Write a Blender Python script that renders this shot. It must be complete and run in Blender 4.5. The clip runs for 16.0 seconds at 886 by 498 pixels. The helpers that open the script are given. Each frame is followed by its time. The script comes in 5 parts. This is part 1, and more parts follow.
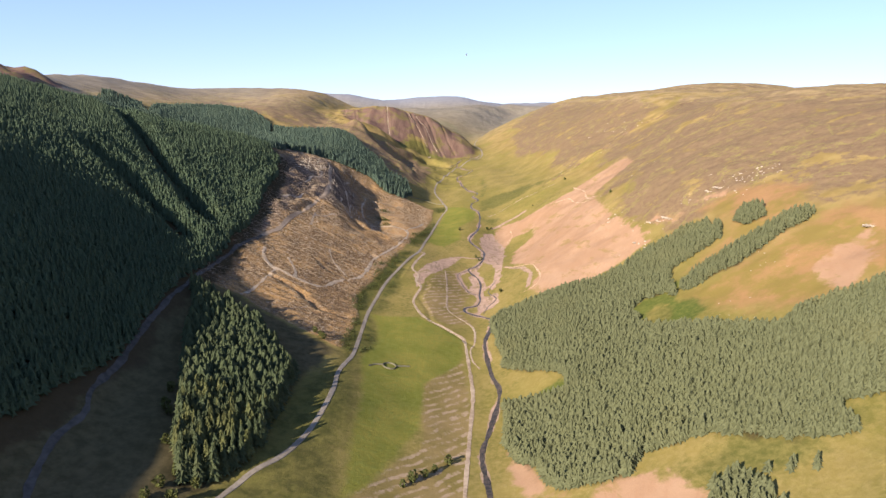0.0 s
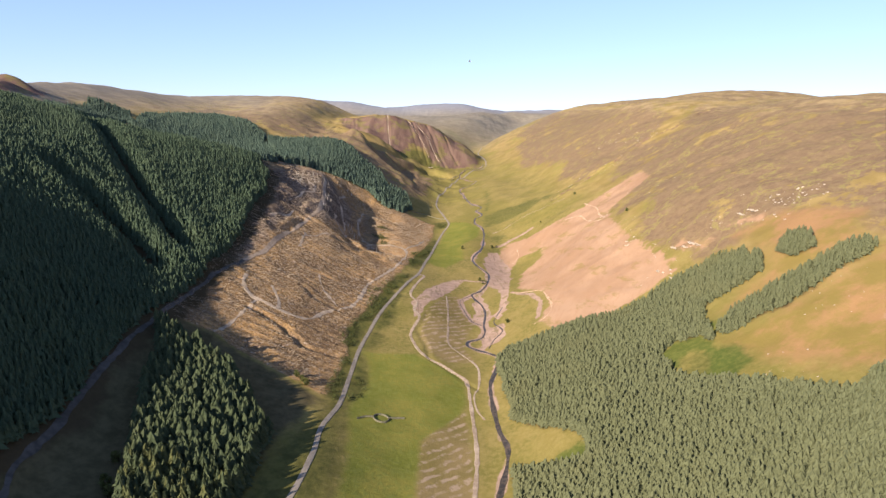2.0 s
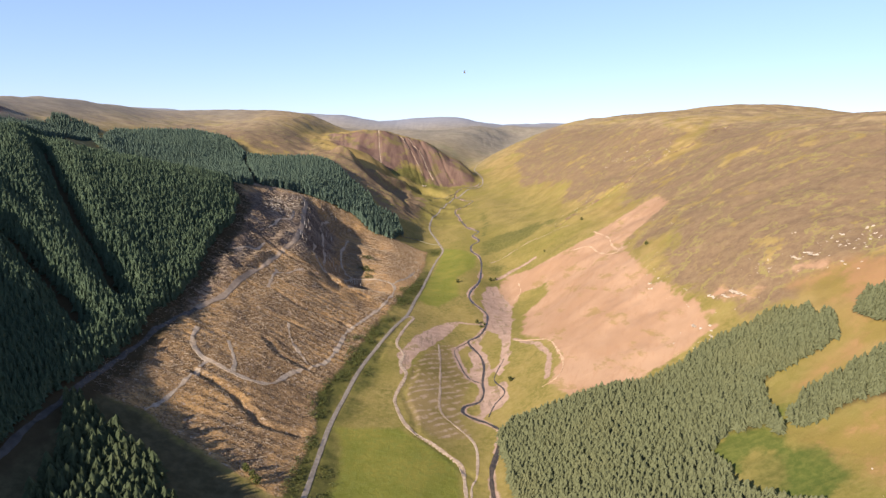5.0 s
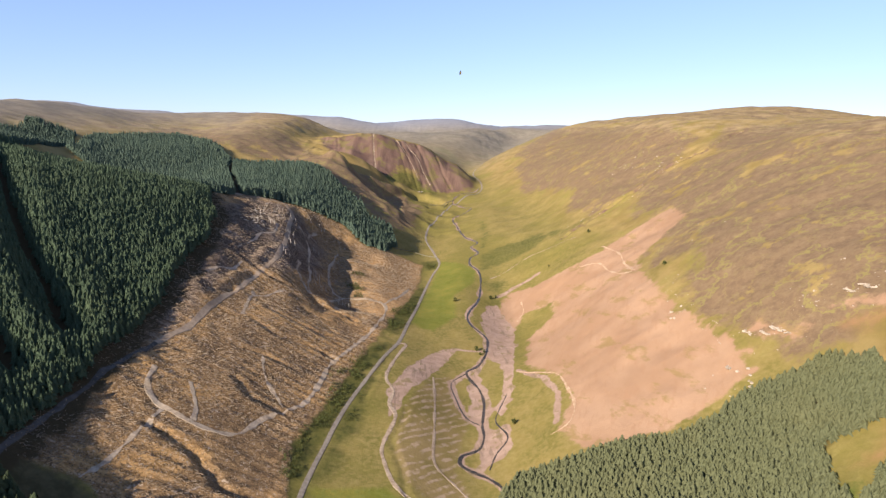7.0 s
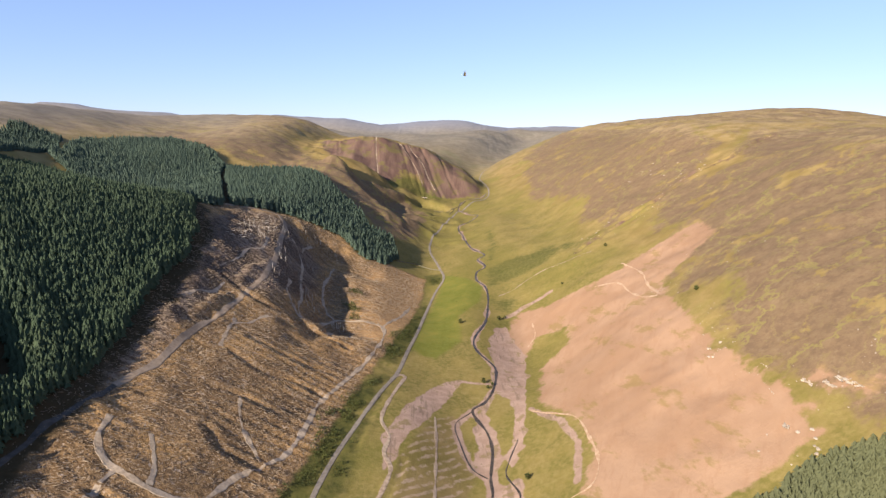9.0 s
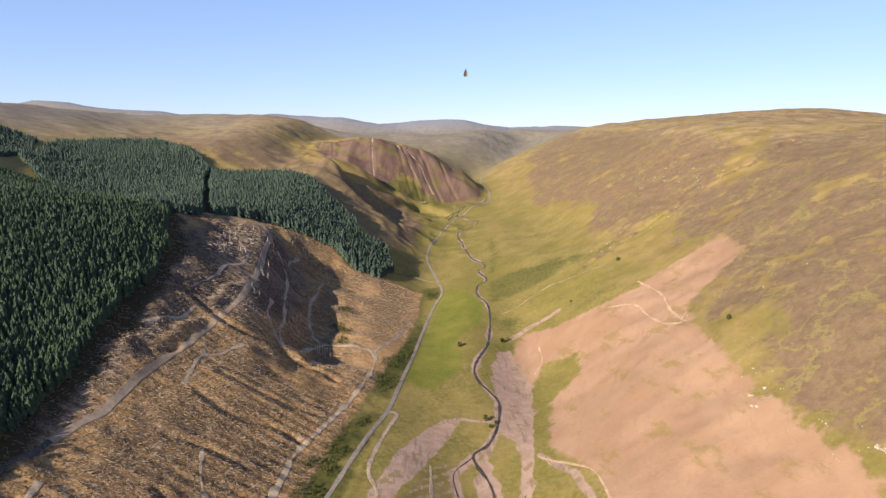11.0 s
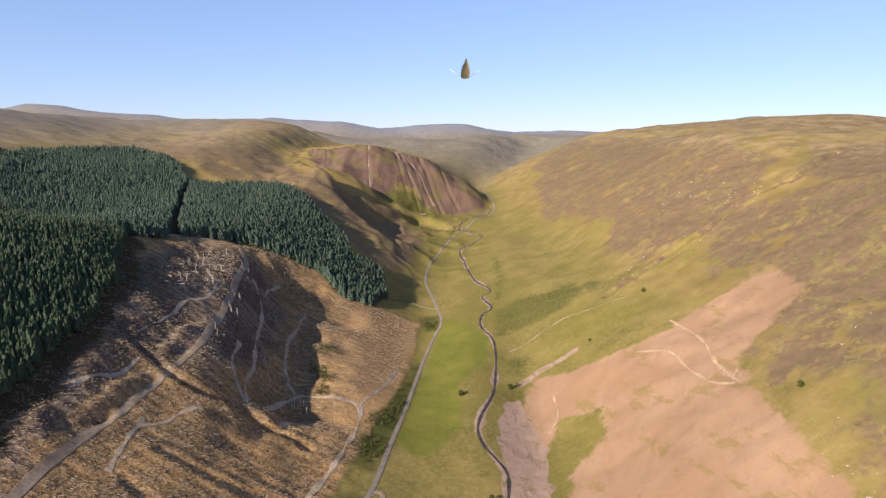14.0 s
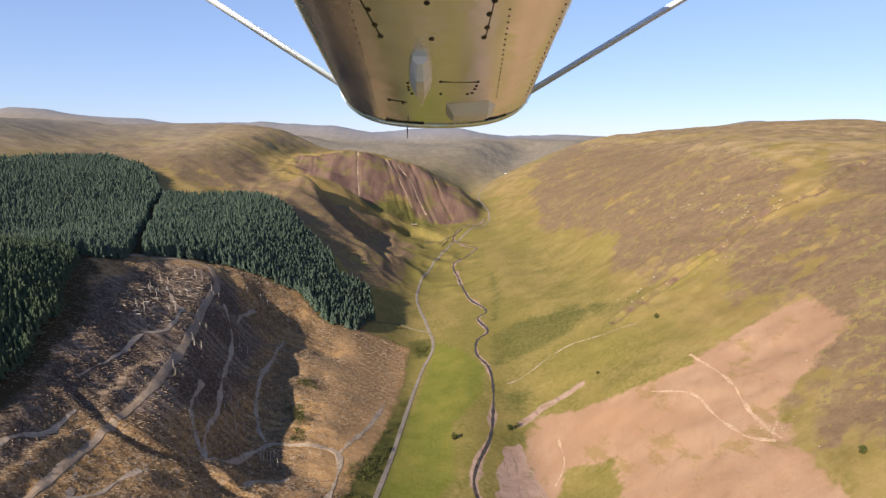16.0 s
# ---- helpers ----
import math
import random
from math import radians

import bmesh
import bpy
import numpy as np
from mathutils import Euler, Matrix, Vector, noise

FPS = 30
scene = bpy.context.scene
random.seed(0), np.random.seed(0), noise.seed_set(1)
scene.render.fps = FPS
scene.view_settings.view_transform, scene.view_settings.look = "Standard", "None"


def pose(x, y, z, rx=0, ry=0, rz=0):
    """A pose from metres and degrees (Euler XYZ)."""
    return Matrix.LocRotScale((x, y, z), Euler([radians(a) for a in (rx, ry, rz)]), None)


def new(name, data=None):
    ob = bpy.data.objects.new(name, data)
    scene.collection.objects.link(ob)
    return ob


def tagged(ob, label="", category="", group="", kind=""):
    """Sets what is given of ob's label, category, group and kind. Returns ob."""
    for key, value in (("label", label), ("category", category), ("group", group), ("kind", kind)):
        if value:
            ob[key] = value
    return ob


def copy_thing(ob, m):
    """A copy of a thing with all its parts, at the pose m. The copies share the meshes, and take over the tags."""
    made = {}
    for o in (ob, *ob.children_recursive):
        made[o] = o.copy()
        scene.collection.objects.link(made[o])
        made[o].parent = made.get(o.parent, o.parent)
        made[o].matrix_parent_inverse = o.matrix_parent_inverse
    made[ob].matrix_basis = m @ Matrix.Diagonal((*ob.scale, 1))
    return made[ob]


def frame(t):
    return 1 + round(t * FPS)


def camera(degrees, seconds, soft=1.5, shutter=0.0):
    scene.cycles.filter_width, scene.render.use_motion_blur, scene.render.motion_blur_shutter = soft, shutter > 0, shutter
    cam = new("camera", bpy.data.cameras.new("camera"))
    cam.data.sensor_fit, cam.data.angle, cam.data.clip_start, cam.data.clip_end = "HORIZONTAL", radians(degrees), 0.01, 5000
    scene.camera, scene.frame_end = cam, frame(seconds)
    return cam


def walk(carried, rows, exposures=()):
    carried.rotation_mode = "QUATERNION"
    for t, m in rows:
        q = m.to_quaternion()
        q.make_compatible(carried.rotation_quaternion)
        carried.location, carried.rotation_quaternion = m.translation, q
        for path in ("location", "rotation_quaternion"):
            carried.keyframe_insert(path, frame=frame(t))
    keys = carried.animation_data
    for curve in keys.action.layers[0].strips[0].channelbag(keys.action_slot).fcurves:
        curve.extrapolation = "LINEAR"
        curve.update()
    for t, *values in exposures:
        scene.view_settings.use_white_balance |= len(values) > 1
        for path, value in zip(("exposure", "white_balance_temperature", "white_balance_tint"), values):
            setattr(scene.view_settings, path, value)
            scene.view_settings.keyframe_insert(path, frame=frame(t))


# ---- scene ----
cam = camera(70.9, 16.0)
METRES, EYE, TILT, LEAN, TURN = 590.0, 210.0, -12.6, 0.0, 0.0
ROWS = [
    (0.0, 0.0, 0.0, 0.0, 0.0, 0.0, -0.0),
    (0.5, 0.0011, 0.0316, 0.0093, 0.13, 0.09, -0.01),
    (1.0, 0.0021, 0.0628, 0.0195, 0.18, 0.17, -0.03),
    (1.5, 0.0034, 0.0942, 0.0291, 0.19, 0.38, -0.03),
    (2.0, 0.0046, 0.1256, 0.0384, 0.29, 0.58, -0.06),
    (2.5, 0.0058, 0.1565, 0.0482, 0.29, 0.73, -0.04),
    (3.0, 0.0074, 0.1878, 0.0571, 0.07, 0.96, 0.01),
    (3.5, 0.0086, 0.2189, 0.0667, -0.11, 1.06, 0.05),
    (4.0, 0.0094, 0.2499, 0.0756, -0.16, 1.33, 0.07),
    (6.5, 0.0184, 0.4015, 0.1233, 0.17, 1.77, 0.07),
    (7.0, 0.0193, 0.4319, 0.1325, -0.15, 1.77, 0.15),
    (7.5, 0.0202, 0.4617, 0.1424, -0.38, 1.83, 0.23),
    (8.0, 0.0217, 0.492, 0.1513, -0.26, 1.92, 0.24),
    (8.5, 0.0225, 0.5214, 0.1605, 0.08, 1.92, 0.16),
    (9.0, 0.0244, 0.5506, 0.1705, 0.43, 1.82, 0.08),
    (11.5, 0.0285, 0.6971, 0.2167, 0.42, 1.68, -0.0),
    (12.0, 0.0301, 0.7259, 0.2254, 0.68, 1.8, -0.06),
    (12.5, 0.031, 0.755, 0.2347, 0.95, 1.86, -0.13),
    (13.0, 0.0318, 0.784, 0.2431, 0.93, 1.88, -0.13),
    (13.5, 0.0321, 0.813, 0.2526, 0.7, 1.88, -0.13),
    (14.0, 0.0331, 0.84, 0.2609, 0.66, 1.97, -0.13),
    (14.5, 0.0341, 0.8685, 0.27, 0.79, 2.19, -0.14),
    (15.0, 0.0349, 0.8974, 0.279, 0.72, 2.33, -0.11),
    (15.5, 0.0357, 0.926, 0.2875, 0.45, 2.32, -0.07),
    (16.0, 0.036, 0.9541, 0.2968, 0.1, 2.25, -0.02),
]
walk(cam, [(t, pose(0, 0, EYE, TILT, LEAN, TURN) @ pose(METRES * x, METRES * y, METRES * z, 90 + pitch, roll, yaw)) for t, x, y, z, yaw, pitch, roll in ROWS],
     [(0.0, 1.27), (4.0, 1.20), (9.0, 1.06), (16.0, 0.89)])

# ---- light ----
SUN_AZ, SUN_EL = 42.0, 26.3      # the way the light travels, degrees from +y towards +x; height above the horizon
world = bpy.data.worlds.new("sky")
scene.world = world
world.use_nodes = True
wn, wl = world.node_tree.nodes, world.node_tree.links
sky = wn.new("ShaderNodeTexSky")
sky.sky_type, sky.sun_disc = "NISHITA", False
sky.sun_elevation, sky.sun_rotation = radians(SUN_EL), radians(SUN_AZ + 180)
sky.altitude, sky.air_density, sky.dust_density, sky.ozone_density = 400.0, 0.85, 0.0, 4.0
soften = wn.new("ShaderNodeGamma")      # evens out a hazy late sky
soften.inputs["Gamma"].default_value = 0.55
wl.new(sky.outputs["Color"], soften.inputs["Color"])
wn["Background"].inputs["Strength"].default_value = 0.150
haze = wn.new("ShaderNodeVectorMath")      # the blue of a clear evening with thin haze
haze.operation = "MULTIPLY"
haze.inputs[1].default_value = (0.92, 1.0, 1.30)
wl.new(soften.outputs["Color"], haze.inputs[0])
wl.new(haze.outputs[0], wn["Background"].inputs["Color"])
sun = new("sun", bpy.data.lights.new("sun", "SUN"))
sun.data.energy, sun.data.angle, sun.data.color = 5.0, radians(0.53), (1.0, 0.89, 0.74)
az, el = radians(SUN_AZ), radians(SUN_EL)
light_way = Vector((math.sin(az) * math.cos(el), math.cos(az) * math.cos(el), -math.sin(el)))
sun.matrix_world = light_way.to_track_quat("-Z", "Y").to_matrix().to_4x4()

# ---- materials ----
class Mat:
    """A small builder of node materials."""

    def __init__(self, name, rough=0.9, metal=0.0):
        self.m = bpy.data.materials.new(name)
        self.m.use_nodes = True
        self.t = self.m.node_tree
        self.b = self.t.nodes["Principled BSDF"]
        self.b.inputs["Roughness"].default_value = rough
        self.b.inputs["Metallic"].default_value = metal
        self.b.inputs["Specular IOR Level"].default_value = 0.25

    def node(self, kind, **values):
        n = self.t.nodes.new(kind)
        for key, v in values.items():
            n.inputs[key].default_value = v
        return n

    def put(self, a, b):
        self.t.links.new(a, b)

    def place(self):
        return self.t.nodes.new("ShaderNodeNewGeometry").outputs["Position"]

    def noise(self, scale, detail=4.0, rough=0.55, where=None, stretch=None):
        n = self.node("ShaderNodeTexNoise", Scale=scale, Detail=detail, Roughness=rough)
        where = where or self.place()
        if stretch:
            # turned first, so that the grain runs at that angle, then stretched
            for key, v in (("Rotation", (0, 0, radians(-stretch[3] if len(stretch) > 3 else 0))), ("Scale", stretch[:3])):
                mp = self.node("ShaderNodeMapping")
                mp.inputs[key].default_value = v
                self.put(where, mp.inputs["Vector"])
                where = mp.outputs["Vector"]
        self.put(where, n.inputs["Vector"])
        return n.outputs["Fac"]

    def math(self, op, a, b=0.0, c=0.0):
        n = self.t.nodes.new("ShaderNodeMath")
        n.operation = op
        for i, v in enumerate((a, b, c)):
            if isinstance(v, (int, float)):
                n.inputs[i].default_value = v
            else:
                self.put(v, n.inputs[i])
        return n.outputs[0]

    def step(self, v, lo, hi):
        n = self.t.nodes.new("ShaderNodeMapRange")
        n.interpolation_type = "SMOOTHSTEP"
        n.inputs["From Min"].default_value, n.inputs["From Max"].default_value = lo, hi
        self.put(v, n.inputs["Value"])
        return n.outputs["Result"]

    def mix(self, fac, a, b):
        n = self.t.nodes.new("ShaderNodeMix")
        n.data_type = "RGBA"
        for sock, v in ((n.inputs[0], fac), (n.inputs[6], a), (n.inputs[7], b)):
            if isinstance(v, tuple):
                sock.default_value = (*v[:3], 1)
            elif isinstance(v, (int, float)):
                sock.default_value = v
            else:
                self.put(v, sock)
        return n.outputs[2]

    def attr(self, name):
        n = self.t.nodes.new("ShaderNodeAttribute")
        n.attribute_name = name
        return n.outputs["Fac"]

    def scaled(self, colour, fac):
        n = self.t.nodes.new("ShaderNodeVectorMath")
        n.operation = "SCALE"
        self.put(colour, n.inputs[0])
        self.put(fac, n.inputs["Scale"])
        return n.outputs[0]

    def colour(self, c):
        if isinstance(c, tuple):
            self.b.inputs["Base Color"].default_value = (*c, 1)
        else:
            self.put(c, self.b.inputs["Base Color"])
        return self

    def bump(self, h, strength=0.5, distance=1.0):
        n = self.node("ShaderNodeBump", Strength=strength, Distance=distance)
        self.put(h, n.inputs["Height"])
        self.put(n.outputs["Normal"], self.b.inputs["Normal"])
        return self


def mottled(name, dark, light, scale=0.5, rough=0.9, bump=0.4, metal=0.0, per_object=0.0):
    """A surface of two tones, mixed at two scales."""
    m = Mat(name, rough, metal)
    a, b = m.noise(scale, 5), m.noise(scale * 0.13, 3)
    f = m.step(m.math("ADD", m.math("MULTIPLY", a, 0.6), m.math("MULTIPLY", b, 0.4)), 0.35, 0.65)
    c = m.mix(f, dark, light)
    if per_object:
        r = m.t.nodes.new("ShaderNodeObjectInfo").outputs["Random"]
        c = m.scaled(c, m.math("ADD", m.math("MULTIPLY", r, per_object), 1 - per_object / 2))
    m.colour(c)
    if bump:
        m.bump(a, bump, 0.5)
    return m.m


def needle_material(name, dark, light, tan):
    """Conifer foliage: each tree a little different, and a few browner."""
    m = Mat(name, 0.75)
    isl = m.t.nodes.new("ShaderNodeNewGeometry").outputs["Random Per Island"]
    obr = m.t.nodes.new("ShaderNodeObjectInfo").outputs["Random"]
    r = m.math("FRACT", m.math("ADD", isl, obr))
    patch = m.noise(0.02, 2)
    c = m.mix(r, dark, light)
    c = m.mix(m.math("MULTIPLY", m.step(patch, 0.5, 0.72), 0.55), c, tan)
    c = m.mix(m.step(m.noise(1.1, 3), 0.3, 0.75), c, light)
    m.colour(c)
    m.b.inputs["Specular IOR Level"].default_value = 0.15
    return m.m


def ground_material():
    m = Mat("moor_ground", 0.95)
    m.b.inputs["Specular IOR Level"].default_value = 0.05
    n_big, n_mid, n_fine = m.noise(0.006, 4), m.noise(0.03, 5, 0.6), m.noise(0.25, 5, 0.65)
    n_speck = m.noise(0.9, 4, 0.7)
    rag = m.math("MULTIPLY", m.math("SUBTRACT", m.noise(0.07, 6, 0.65), 0.5), 26.0)

    def inside(name, soft=2.5, ragged=1.0):
        v = m.math("ADD", m.attr(name), m.math("MULTIPLY", rag, ragged))
        return m.step(v, -soft, soft)

    # rough grass, from green to straw
    grass = m.mix(m.step(n_mid, 0.36, 0.66), (0.160, 0.140, 0.036), (0.245, 0.188, 0.058))
    grass = m.mix(m.step(n_fine, 0.35, 0.75), grass, (0.295, 0.226, 0.085))
    grass = m.mix(m.math("MULTIPLY", m.step(n_big, 0.42, 0.62), 0.6), grass, (0.178, 0.155, 0.038))
    straw = m.mix(m.step(n_mid, 0.38, 0.62), (0.258, 0.180, 0.064), (0.330, 0.230, 0.092))
    straw = m.mix(m.math("MULTIPLY", m.step(m.noise(0.011, 5, 0.6), 0.5, 0.66), 0.75), straw, (0.222, 0.195, 0.045))
    grass = m.mix(m.math("MULTIPLY", inside("dry", 16, 1.0), 0.85), grass, straw)
    # tufts and sheep-cropped lawns that run along the slope
    tuft = m.noise(0.045, 7, 0.68, stretch=(1.3, 0.75, 1, -12))
    grass = m.mix(m.math("MULTIPLY", m.step(tuft, 0.58, 0.68), 0.16), grass, (0.325, 0.255, 0.085))
    grass = m.mix(m.math("MULTIPLY", m.step(tuft, 0.42, 0.32), 0.16), grass, (0.125, 0.105, 0.040))
    # heather and dead bracken on the hill
    heath = m.mix(m.step(m.noise(0.11, 9, 0.75), 0.38, 0.62), (0.178, 0.119, 0.070), (0.228, 0.157, 0.086))
    heath = m.mix(m.math("MULTIPLY", m.step(n_fine, 0.5, 0.75), 0.5), heath, (0.285, 0.210, 0.120))
    broad = m.math("MULTIPLY", m.math("SUBTRACT", m.noise(0.012, 6, 0.62), 0.5), 80.0)
    hf = m.math("MULTIPLY", m.step(m.math("ADD", m.math("ADD", m.attr("heath"), broad), rag), -5.0, 5.0), m.step(m.noise(0.022, 12, 0.70), 0.39, 0.43))
    net = m.math("ABSOLUTE", m.math("SUBTRACT", m.noise(0.016, 8, 0.60), 0.5))
    heath = m.mix(m.math("MULTIPLY", m.step(net, 0.014, 0.004), 0.75), heath, (0.270, 0.225, 0.075))
    c = m.mix(hf, grass, heath)
    vein = m.math("ABSOLUTE", m.math("SUBTRACT", m.noise(0.028, 8, 0.66), 0.5))
    c = m.mix(m.math("MULTIPLY", m.math("MULTIPLY", m.step(vein, 0.020, 0.002), m.step(n_mid, 0.44, 0.56)), 0.28), c, (0.31, 0.255, 0.085))
    # tussocks and dark sedge
    tus = m.noise(0.42, 8, 0.78)
    c = m.mix(m.math("MULTIPLY", m.step(tus, 0.56, 0.68), 0.14), c, (0.34, 0.270, 0.120))
    c = m.mix(m.math("MULTIPLY", m.step(tus, 0.44, 0.33), 0.16), c, (0.105, 0.082, 0.036))
    # bleached grass on the tops
    streak = m.noise(0.035, 9, 0.70)
    c = m.mix(m.math("MULTIPLY", inside("tops", 10, 1.5), m.math("MULTIPLY", m.step(streak, 0.42, 0.60), 0.75)), c, (0.375, 0.275, 0.138))
    # far heather moor, with distance haze painted in as paler, bluer grey
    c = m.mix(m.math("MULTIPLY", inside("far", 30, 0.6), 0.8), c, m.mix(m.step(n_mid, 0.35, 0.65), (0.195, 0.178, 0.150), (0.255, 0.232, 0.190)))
    # farthest ridges, tinted blue in place of haze
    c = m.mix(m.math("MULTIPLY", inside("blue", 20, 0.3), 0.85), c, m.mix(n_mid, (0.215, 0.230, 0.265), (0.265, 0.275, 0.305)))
    # flushes of green
    c = m.mix(m.math("MULTIPLY", inside("flush", 9, 1.5), 0.75), c, m.mix(m.step(n_fine, 0.3, 0.7), (0.066, 0.078, 0.020), (0.150, 0.138, 0.040)))
    # burnt-looking bracken slope and lush wet glades
    c = m.mix(m.math("MULTIPLY", inside("ochre", 10, 1.0), 0.9), c, m.mix(m.step(m.noise(0.028, 8, 0.7), 0.40, 0.60), (0.215, 0.160, 0.045), (0.315, 0.180, 0.082)))
    c = m.mix(m.math("MULTIPLY", inside("glade", 3, 0.8), 0.85), c, m.mix(m.step(n_fine, 0.35, 0.7), (0.068, 0.094, 0.020), (0.115, 0.132, 0.030)))
    # olive rushes on the bank by the road
    c = m.mix(m.math("MULTIPLY", inside("bank", 12, 1.0), 0.8), c, m.mix(m.step(m.noise(0.09, 6, 0.7), 0.38, 0.62), (0.044, 0.050, 0.015), (0.115, 0.108, 0.030)))
    # meadow
    meadow = m.mix(m.step(n_mid, 0.35, 0.7), (0.142, 0.150, 0.026), (0.225, 0.198, 0.042))
    c = m.mix(inside("meadow", 4, 0.35), c, m.mix(m.step(n_fine, 0.4, 0.7), meadow, (0.175, 0.182, 0.040)))
    # scree
    sc = m.mix(m.step(m.noise(0.03, 6, 0.7, stretch=(1.0, 0.2, 0.2)), 0.4, 0.6), (0.135, 0.082, 0.062), (0.195, 0.125, 0.090))
    sc = m.mix(m.math("MULTIPLY", m.step(m.noise(0.022, 6, 0.68), 0.50, 0.60), 0.75), sc, (0.185, 0.150, 0.055))
    sc = m.mix(m.math("MULTIPLY", m.step(m.noise(0.10, 5, 0.7, stretch=(1.0, 0.12, 0.12, 15)), 0.60, 0.72), 0.22), sc, (0.28, 0.21, 0.155))
    c = m.mix(inside("scree", 8, 2.0), c, sc)
    # stripped pinkish soil
    soil = m.mix(m.step(m.noise(0.02, 4, 0.5), 0.35, 0.68), (0.345, 0.212, 0.124), (0.412, 0.264, 0.160))
    comb = m.noise(0.16, 4, 0.6, stretch=(0.10, 1.0, 1, 62))
    soil = m.mix(m.math("MULTIPLY", m.step(comb, 0.5, 0.62), 0.35), soil, (0.335, 0.195, 0.110))
    soil = m.mix(m.math("MULTIPLY", m.step(m.noise(0.05, 7, 0.70, stretch=(1.0, 0.4, 1, 20)), 0.55, 0.63), 0.6), soil, (0.255, 0.180, 0.062))
    soil = m.mix(m.math("MULTIPLY", m.step(n_speck, 0.70, 0.78), 0.7), soil, (0.58, 0.43, 0.30))
    soil = m.mix(m.math("MULTIPLY", m.step(n_speck, 0.33, 0.27), 0.6), soil, (0.20, 0.125, 0.07))
    c = m.mix(inside("soil", 3.0, 1.1), c, soil)
    def lanes(dx, dy, gap, warp, scale):
        """Bands across the direction (dx, dy), bent and broken by noise: 0 to 1."""
        d = m.t.nodes.new("ShaderNodeVectorMath")
        d.operation = "DOT_PRODUCT"
        m.put(m.place(), d.inputs[0])
        d.inputs[1].default_value = (dx / gap, dy / gap, 0)
        u = m.math("ADD", d.outputs["Value"], m.math("MULTIPLY", m.noise(scale, 4, 0.6), warp))
        return m.math("ABSOLUTE", m.math("SUBTRACT", m.math("MULTIPLY", m.math("FRACT", u), 2.0), 1.0))

    # felled ground with brash in rows
    furrow = lanes(0.10, 1.0, 10.5, 1.6, 0.02)
    lane = m.math("ADD", m.math("MULTIPLY", furrow, m.math("MULTIPLY", m.step(m.noise(0.02, 3), 0.42, 0.6), 0.13)), m.math("MULTIPLY", m.noise(0.5, 6, 0.75, stretch=(0.3, 1.0, 1, -6)), 0.85))
    brash = m.mix(m.step(lane, 0.38, 0.62), (0.200, 0.125, 0.060), (0.470, 0.305, 0.150))
    brash = m.mix(m.step(m.noise(0.02, 4), 0.46, 0.62), brash, m.mix(m.step(lane, 0.34, 0.6), (0.241, 0.138, 0.054), (0.482, 0.295, 0.123)))
    brash = m.mix(m.math("MULTIPLY", m.step(m.noise(0.55, 5, 0.75), 0.57, 0.63), 0.8), brash, (0.545, 0.428, 0.300))
    brash = m.mix(m.math("MULTIPLY", m.step(m.noise(0.4, 5, 0.75), 0.46, 0.38), 0.8), brash, (0.046, 0.031, 0.019))
    brash = m.mix(m.math("MULTIPLY", m.step(m.noise(0.13, 5, 0.78, stretch=(0.6, 1.0, 1, -6)), 0.52, 0.60), 0.40), brash, (0.105, 0.070, 0.042))
    brash = m.mix(m.math("MULTIPLY", m.step(m.noise(0.21, 5, 0.78), 0.585, 0.63), 0.75), brash, (0.50, 0.40, 0.29))
    # grey crest; the same dark grey stands for shade beside the hill wood
    brash = m.mix(m.math("MULTIPLY", inside("grey", 8, 1.0), 0.8), brash, m.mix(m.step(lane, 0.38, 0.62), (0.070, 0.052, 0.040), (0.300, 0.240, 0.190)))
    brash = m.mix(m.math("MULTIPLY", inside("bare", 14, 1.2), 0.8), brash, m.mix(m.step(n_fine, 0.35, 0.7), (0.390, 0.231, 0.101), (0.503, 0.320, 0.151)))
    c = m.mix(inside("felled", 2.5, 0.5), c, brash)
    # ground between the woods, its shade painted in as dark brown
    c = m.mix(m.math("MULTIPLY", inside("shade_ground", 6, 0.8), 0.8), c, m.mix(m.step(m.noise(0.12, 6, 0.7), 0.35, 0.65), (0.036, 0.032, 0.022), (0.088, 0.072, 0.044)))
    # planting ridges on the valley floor
    dash = m.math("MULTIPLY", m.step(lanes(-0.68, 0.73, 8.2, 1.6, 0.05), 0.50, 0.75), m.step(m.noise(0.12, 5, 0.7, stretch=(1.0, 0.5, 1, 43)), 0.42, 0.58))
    ridge = m.mix(m.math("MULTIPLY", dash, 0.75), m.mix(m.step(n_mid, 0.35, 0.65), (0.185, 0.145, 0.046), (0.255, 0.185, 0.078)), (0.40, 0.295, 0.20))
    c = m.mix(inside("ridged", 2.5, 0.4), c, ridge)
    # river gravel
    gravel = m.mix(m.step(m.noise(0.10, 4, 0.6), 0.35, 0.65), (0.335, 0.228, 0.162), (0.41, 0.288, 0.210))
    gravel = m.mix(m.math("MULTIPLY", m.step(m.noise(0.22, 5, 0.65, stretch=(1.0, 0.14, 1, 4)), 0.55, 0.63), 0.55), gravel, (0.175, 0.128, 0.088))
    gravel = m.mix(m.math("MULTIPLY", m.step(m.noise(0.07, 6, 0.7), 0.56, 0.62), 0.6), gravel, (0.20, 0.155, 0.055))
    c = m.mix(inside("gravel", 0.8, 0.35), c, gravel)
    # needles and shade-bare soil under trees; painted shade beyond the hill wood's edge
    c = m.mix(inside("litter_shade", 5, 1.0), c, m.mix(n_fine, (0.045, 0.035, 0.017), (0.085, 0.06, 0.03)))
    tint = m.t.nodes.new("ShaderNodeVectorMath")
    tint.operation = "MULTIPLY"
    tint.inputs[1].default_value = (0.815, 0.795, 0.825)
    m.put(c, tint.inputs[0])
    m.colour(tint.outputs[0])
